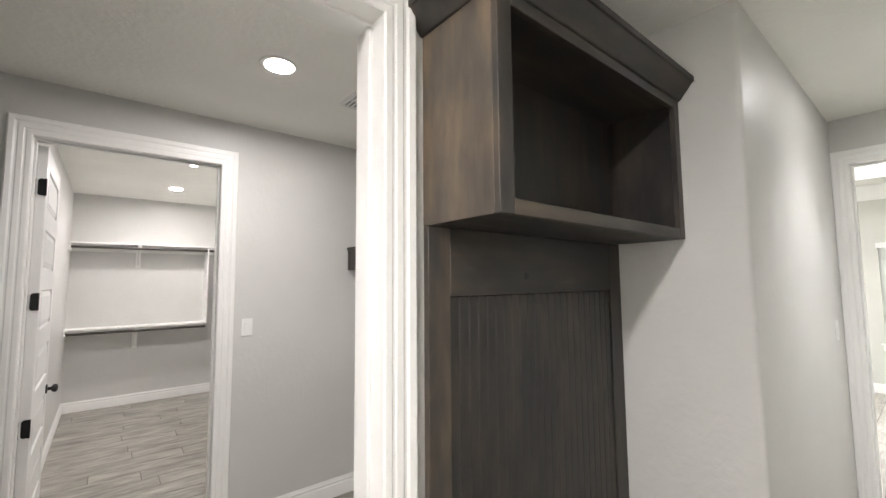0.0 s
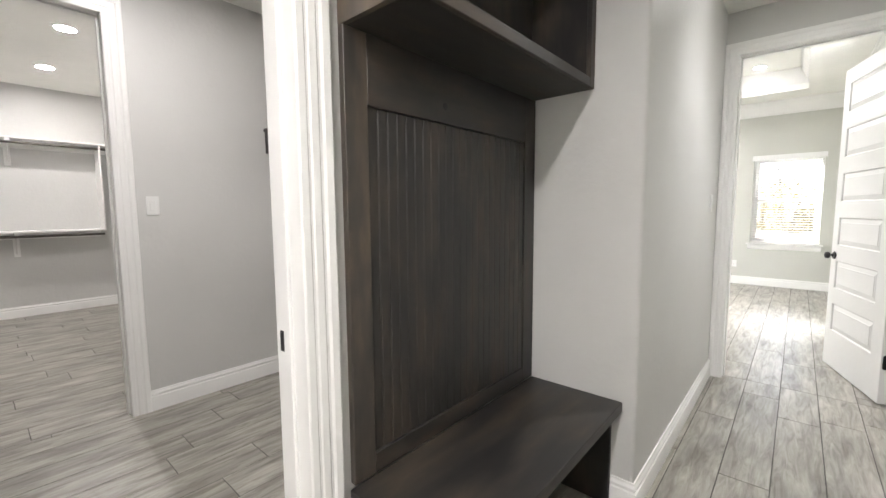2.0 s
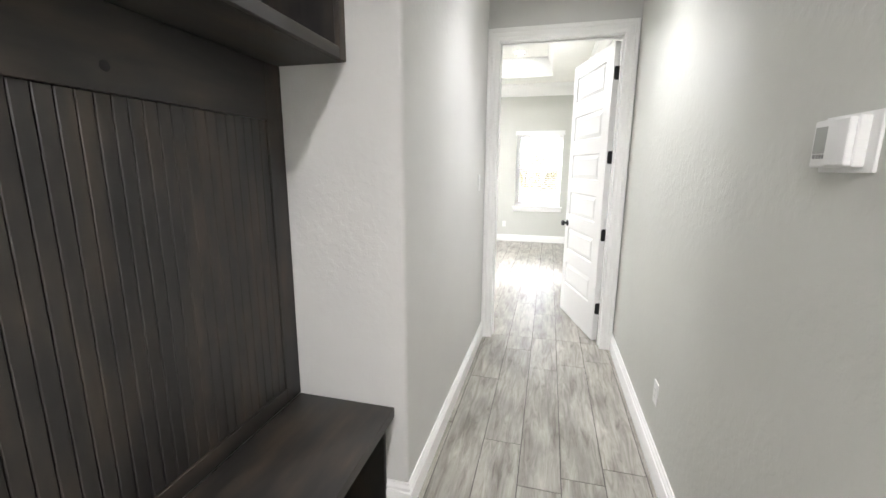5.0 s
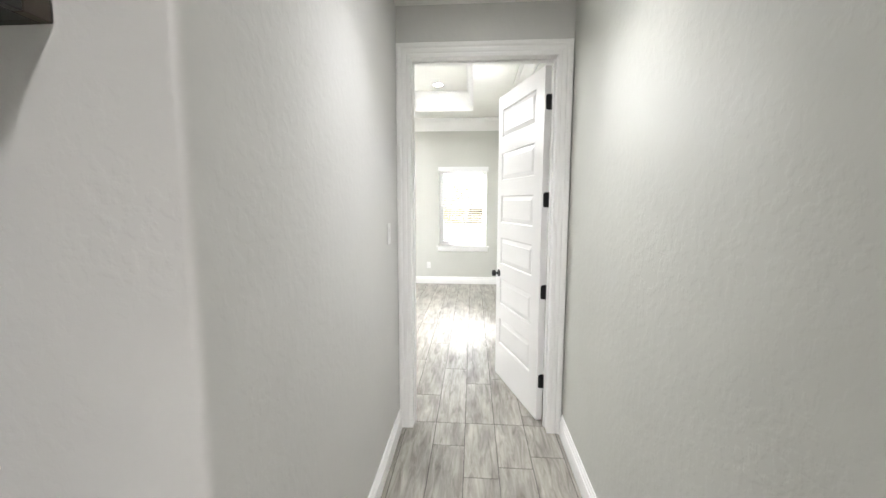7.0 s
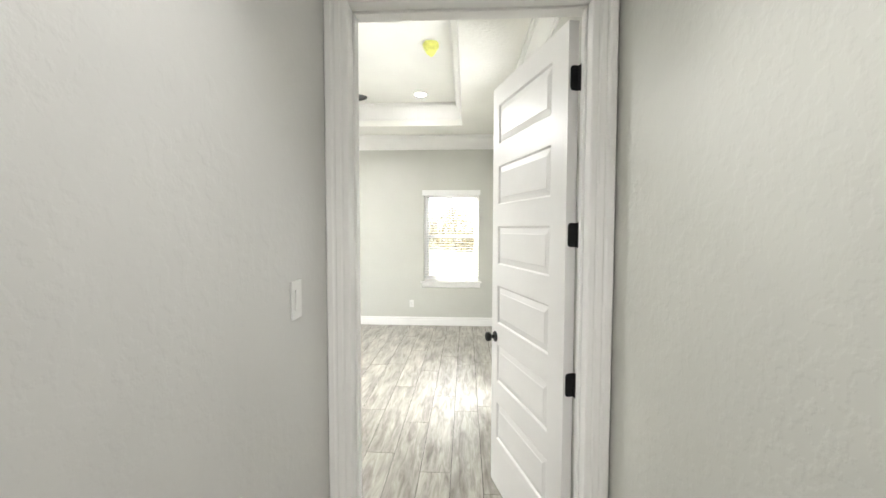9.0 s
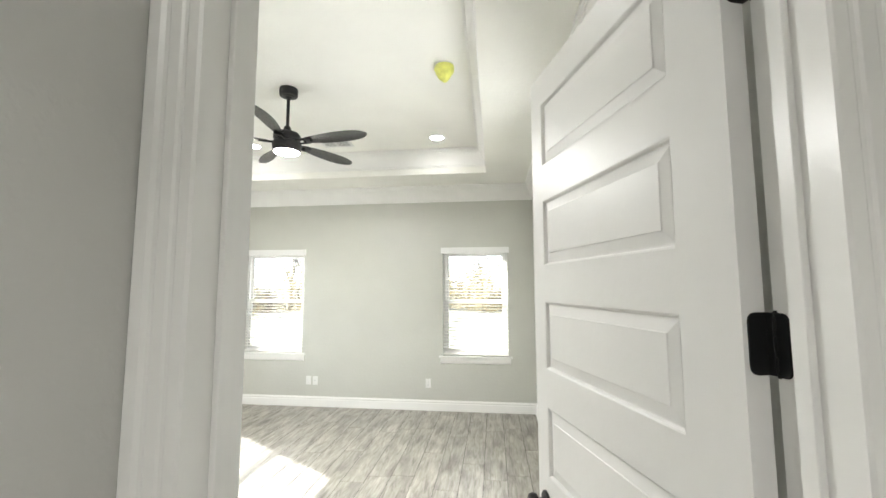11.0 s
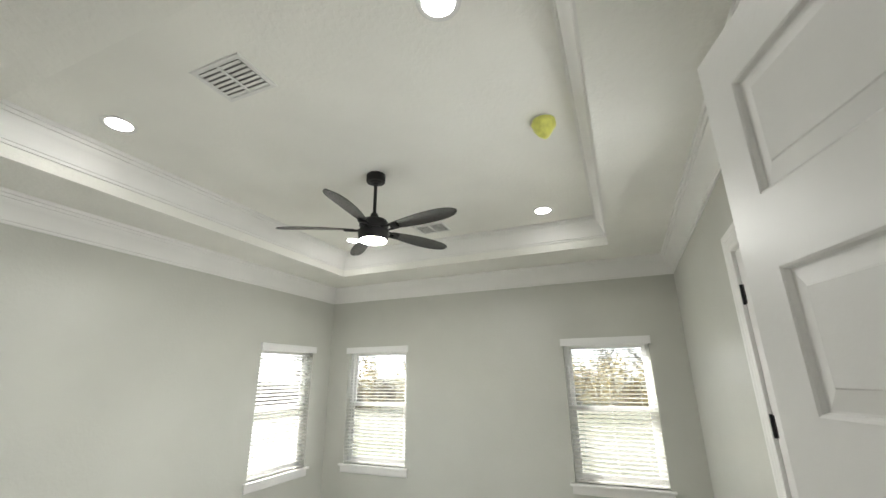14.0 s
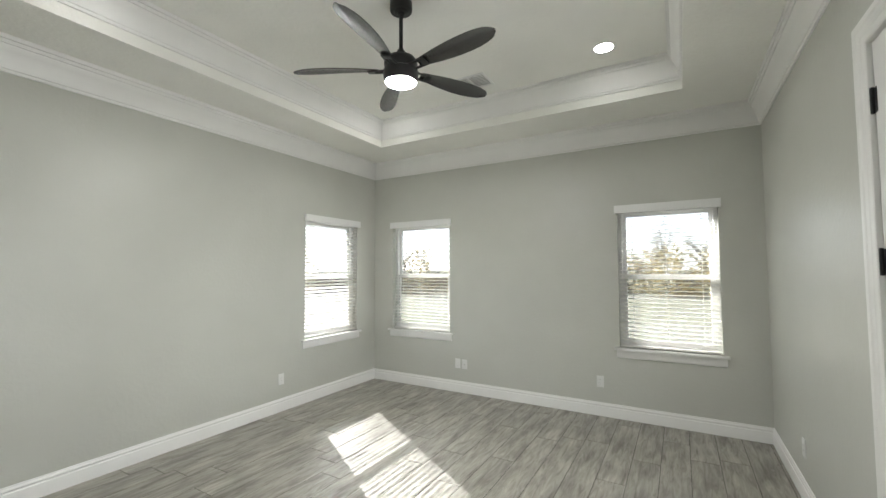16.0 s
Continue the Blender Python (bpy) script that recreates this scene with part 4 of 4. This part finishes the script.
def blade_mesh():
    bm = bmesh.new()
    rows = []
    n = 22
    for i in range(n + 1):
        f = i / n
        r = 0.155 + f * 0.588
        half = 0.030 + 0.040 * math.sin(min(1, f / 0.62) * math.pi / 2)
        if f > 0.62:
            half = 0.070 * math.sqrt(max(0.0, 1 - ((f - 0.62) / 0.385) ** 2.6))
        lead = 0.012 * math.sin(f * math.pi)
        pitch = -radians(15 - 4 * f)
        rise = 0.006 * math.sin(f * math.pi)
        ring = []
        for s, c in ((-1, 0.0), (-0.5, 0.004), (0, 0.0055), (0.5, 0.004), (1, 0.0)):
            y = s * half + lead
            ring.append((r, y * math.cos(pitch), rise + y * math.sin(pitch) + c + 0.0028))
        for s, c in ((1, 0.0), (0.5, 0.004), (0, 0.0055), (-0.5, 0.004), (-1, 0.0)):
            y = s * half + lead
            ring.append((r, y * math.cos(pitch), rise + y * math.sin(pitch) + c - 0.0028))
        rows.append([bm.verts.new(p) for p in ring])
    k = 10
    for a, b in zip(rows, rows[1:]):
        for j in range(k):
            bm.faces.new((a[j], a[(j + 1) % k], b[(j + 1) % k], b[j]))
    bm.faces.new(rows[0])
    bm.faces.new(list(reversed(rows[-1])))
    return mesh_of(bm, "blade", BLADEM, 45)


BLADEM = painted("satin black fan blade", (0.018, 0.018, 0.018), 0.24, 0, 0.15, 6, 1.0)
bme = blade_mesh()
bm = boxed((0.095, 0.20, -0.034, -0.020, -0.006, 0.006), (0.095, 0.20, 0.020, 0.034, -0.006, 0.006), (0.185, 0.225, -0.034, 0.034, -0.006, 0.004), (0.09, 0.12, -0.036, 0.036, -0.012, 0.008), bevel=0.003, seg=2)
bmesh.ops.rotate(bm, verts=bm.verts, cent=(0, 0, 0), matrix=Matrix.Rotation(radians(-13), 3, "X"))
arm_me = mesh_of(bm, "blade_arm", BLACK)
for i in range(5):
    b = new("blade", bme)
    b.parent = fan
    b.matrix_local = pose(0, 0, -0.475, 0, 0, 351.3 + 72 * i)
    a = new("blade_arm", arm_me)
    a.parent = b
    a.location = (0, 0, -0.008)

# ---------------------------------------------------------------- outdoors
bm = bmesh.new()
vs = [bm.verts.new((900 * math.cos(2 * math.pi * i / 48), 900 * math.sin(2 * math.pi * i / 48), -0.32)) for i in range(48)]
bm.faces.new(vs)
structure("ground", bm, FIELD, "pale dry mown field in full sun", "ground", 0)
structure("foundation", boxed((CX - 0.14, XR + 0.15, YBACK - 0.15, BY1 + 0.15, -0.33, -0.205)), GROUT, "concrete slab under the house", "foundation", 0)


def bare_tree(seed, height):
    rnd = random.Random(seed)
    t = thing("tree", pose(0, 0, -0.4), "bare winter tree with a wide crown of fine twigs", "tree", "trees round the field")
    trunk, twigs = bmesh.new(), bmesh.new()

    def grow(bm, p, d, ln, r, depth):
        q = p.copy()
        pts, rad = [p], [r]
        dd = d.copy()
        for s in range(3):
            dd = (dd + Vector((rnd.uniform(-1, 1), rnd.uniform(-1, 1), rnd.uniform(-0.3, 0.7))) * 0.16).normalized()
            q = q + dd * ln / 3
            pts.append(q.copy())
            rad.append(r * (1 - 0.16 * (s + 1)))
        tube(bm, pts, rad, 6 if depth < 2 else 3)
        if depth >= 5:
            return
        for k in range(3 if depth < 4 else 4):
            base = pts[rnd.choice((1, 2, 3))] if depth else pts[rnd.choice((2, 3))]
            nd = (dd * 0.75 + Vector((rnd.uniform(-1, 1), rnd.uniform(-1, 1), rnd.uniform(-0.1, 0.6))) * 0.75).normalized()
            grow(trunk if depth < 1 else twigs, base, nd, ln * rnd.uniform(0.62, 0.82), r * 0.52, depth + 1)

    grow(trunk, Vector((0, 0, 0)), Vector((0, 0, 1)), height * 0.30, height * 0.028, 0)
    part("trunk", trunk, BARK, t, "", 60)
    part("crown", twigs, TWIG, t, "bare branching twigs", 0)
    return t


def shrub(seed, w, h, mat, label):
    rnd = random.Random(seed)
    t = thing("shrub", pose(0, 0, -0.35), label, "shrub", "brush along the field's edge")
    stems, leaves = bmesh.new(), bmesh.new()
    for k in range(9):
        a = rnd.uniform(0, 6.28)
        tube(stems, [(0.2 * math.cos(a), 0.2 * math.sin(a), 0), (w * 0.3 * math.cos(a), w * 0.3 * math.sin(a), h * 0.8)], [0.05, 0.015], 4)
    verts, faces = [], []
    for k in range(900):
        a, rr, zz = rnd.uniform(0, 6.28), math.sqrt(rnd.random()), rnd.random()
        lim = w / 2 * math.sqrt(max(0.05, 1 - (zz * 1.02 - 0.25) ** 2 / 0.75)) * (0.75 + 0.25 * math.sin(3 * a + seed))
        c = Vector((rr * lim * math.cos(a), rr * lim * math.sin(a), zz * h * (0.85 + 0.15 * math.sin(5 * a + seed))))
        u = Vector((rnd.uniform(-1, 1), rnd.uniform(-1, 1), rnd.uniform(-1, 1))).normalized() * rnd.uniform(0.06, 0.15)
        v = u.orthogonal().normalized() * rnd.uniform(0.04, 0.09)
        i = len(verts)
        verts += [c - u, c + v, c + u, c - v]
        faces.append((i, i + 1, i + 2, i + 3))
    part("stem", stems, BARK, t, "", 60)
    me = bpy.data.meshes.new("crown")
    me.from_pydata([tuple(v) for v in verts], [], faces)
    me.materials.append(mat)
    o = new("crown", me)
    o.parent = t
    return t


rnd = random.Random(11)
kinds = [bare_tree(s, hh) for s, hh in ((3, 8.6), (8, 9.8), (21, 7.4))]
spots = []
for i in range(44):
    ang = radians(-14 + i * 3.3 + rnd.uniform(-2, 2))
    dist = rnd.uniform(34, 58)
    spots.append((-2 - dist * math.sin(ang), 3 + dist * math.cos(ang)))
for i, (x, y) in enumerate(spots):
    k = kinds[i % 3]
    m = pose(x, y, -0.4, 0, 0, rnd.uniform(0, 360))
    if i < 3:
        k.matrix_world = m
    else:
        copy_thing(k, m)
bush = [shrub(5, 4.4, 3.7, OCHRE, "yellowing leafy shrub at the field's edge"), shrub(6, 3.4, 1.7, BRUSH, "dark leafless brush at the field's edge"), shrub(9, 4.2, 1.9, BRUSH, "dark leafless brush at the field's edge")]
for i in range(54):
    ang = radians(-16 + i * 2.75 + rnd.uniform(-0.6, 0.6))
    dist = rnd.uniform(29, 36)
    kk = bush[0] if rnd.random() < 0.5 else bush[1 + i % 2]
    m = pose(-2 - dist * math.sin(ang), 3 + dist * math.cos(ang), -0.35, 0, 0, rnd.uniform(0, 360))
    if i < 3:
        bush[i].matrix_world = m
    else:
        copy_thing(kk, m)

# ---------------------------------------------------------------- floor: plank tiles over grout
floor = structure("floor", boxed((CX - 0.14, XR + 0.15, YBACK - 0.15, BY1 + 0.15, -0.2, -0.0022)), GROUT, "grey wood-look plank tile floor with fine grout lines", "floor", 0)
PITCH, TLEN, X_OFF = 0.2032, 1.208, -0.328
tile_cache = {}


def tile_mesh(w, ln):
    key = (round(w, 3), round(ln, 3))
    if key not in tile_cache:
        g = 0.0022
        tile_cache[key] = mesh_of(boxed((g, w - g, g, ln - g, -0.008, 0.0), bevel=0.0012, seg=1), "tile", TILE, 40)
    return tile_cache[key]


def lay(x0, x1, y0, y1, ends, seed, shift=0.0):
    rr = random.Random(seed)
    off = X_OFF + shift
    k = math.floor((x0 - off) / PITCH)
    while off + k * PITCH < x1 - 0.004:
        a, b = max(x0, off + k * PITCH), min(x1, off + (k + 1) * PITCH)
        first = ends.get(k, rr.uniform(0, TLEN))
        y = first + math.floor((y0 - first) / TLEN) * TLEN
        while y < y1 - 0.004:
            c, d = max(y0, y), min(y1, y + TLEN)
            if b - a > 0.008 and d - c > 0.008:
                o = new("tile", tile_mesh(b - a, d - c))
                o.parent = floor
                o.location = (a, c, 0.0)
            y += TLEN
        k += 1


lay(XN - 0.07, XR, YBACK, 0.07, {1: -1.708, 2: -0.40, -1: -0.728, 0: -0.2, -2: -0.1}, 4)
lay(BX0, XR, 0.07, BY1, {-13: 2.966, -12: 2.87, -11: 2.705, -10: 2.425, -6: 3.59, -7: 3.05, -5: 2.95, 1: 0.705, 2: 0.808, 0: 1.01, -1: 0.48}, 5)
lay(XB - 0.07, XN - 0.07, YBACK, -1.2, {-13: -2.817, -12: -3.055, -11: -3.19, -10: -2.82}, 6, -0.047)
lay(CX, XB - 0.07, CY0, CY1, {}, 7, -0.047)
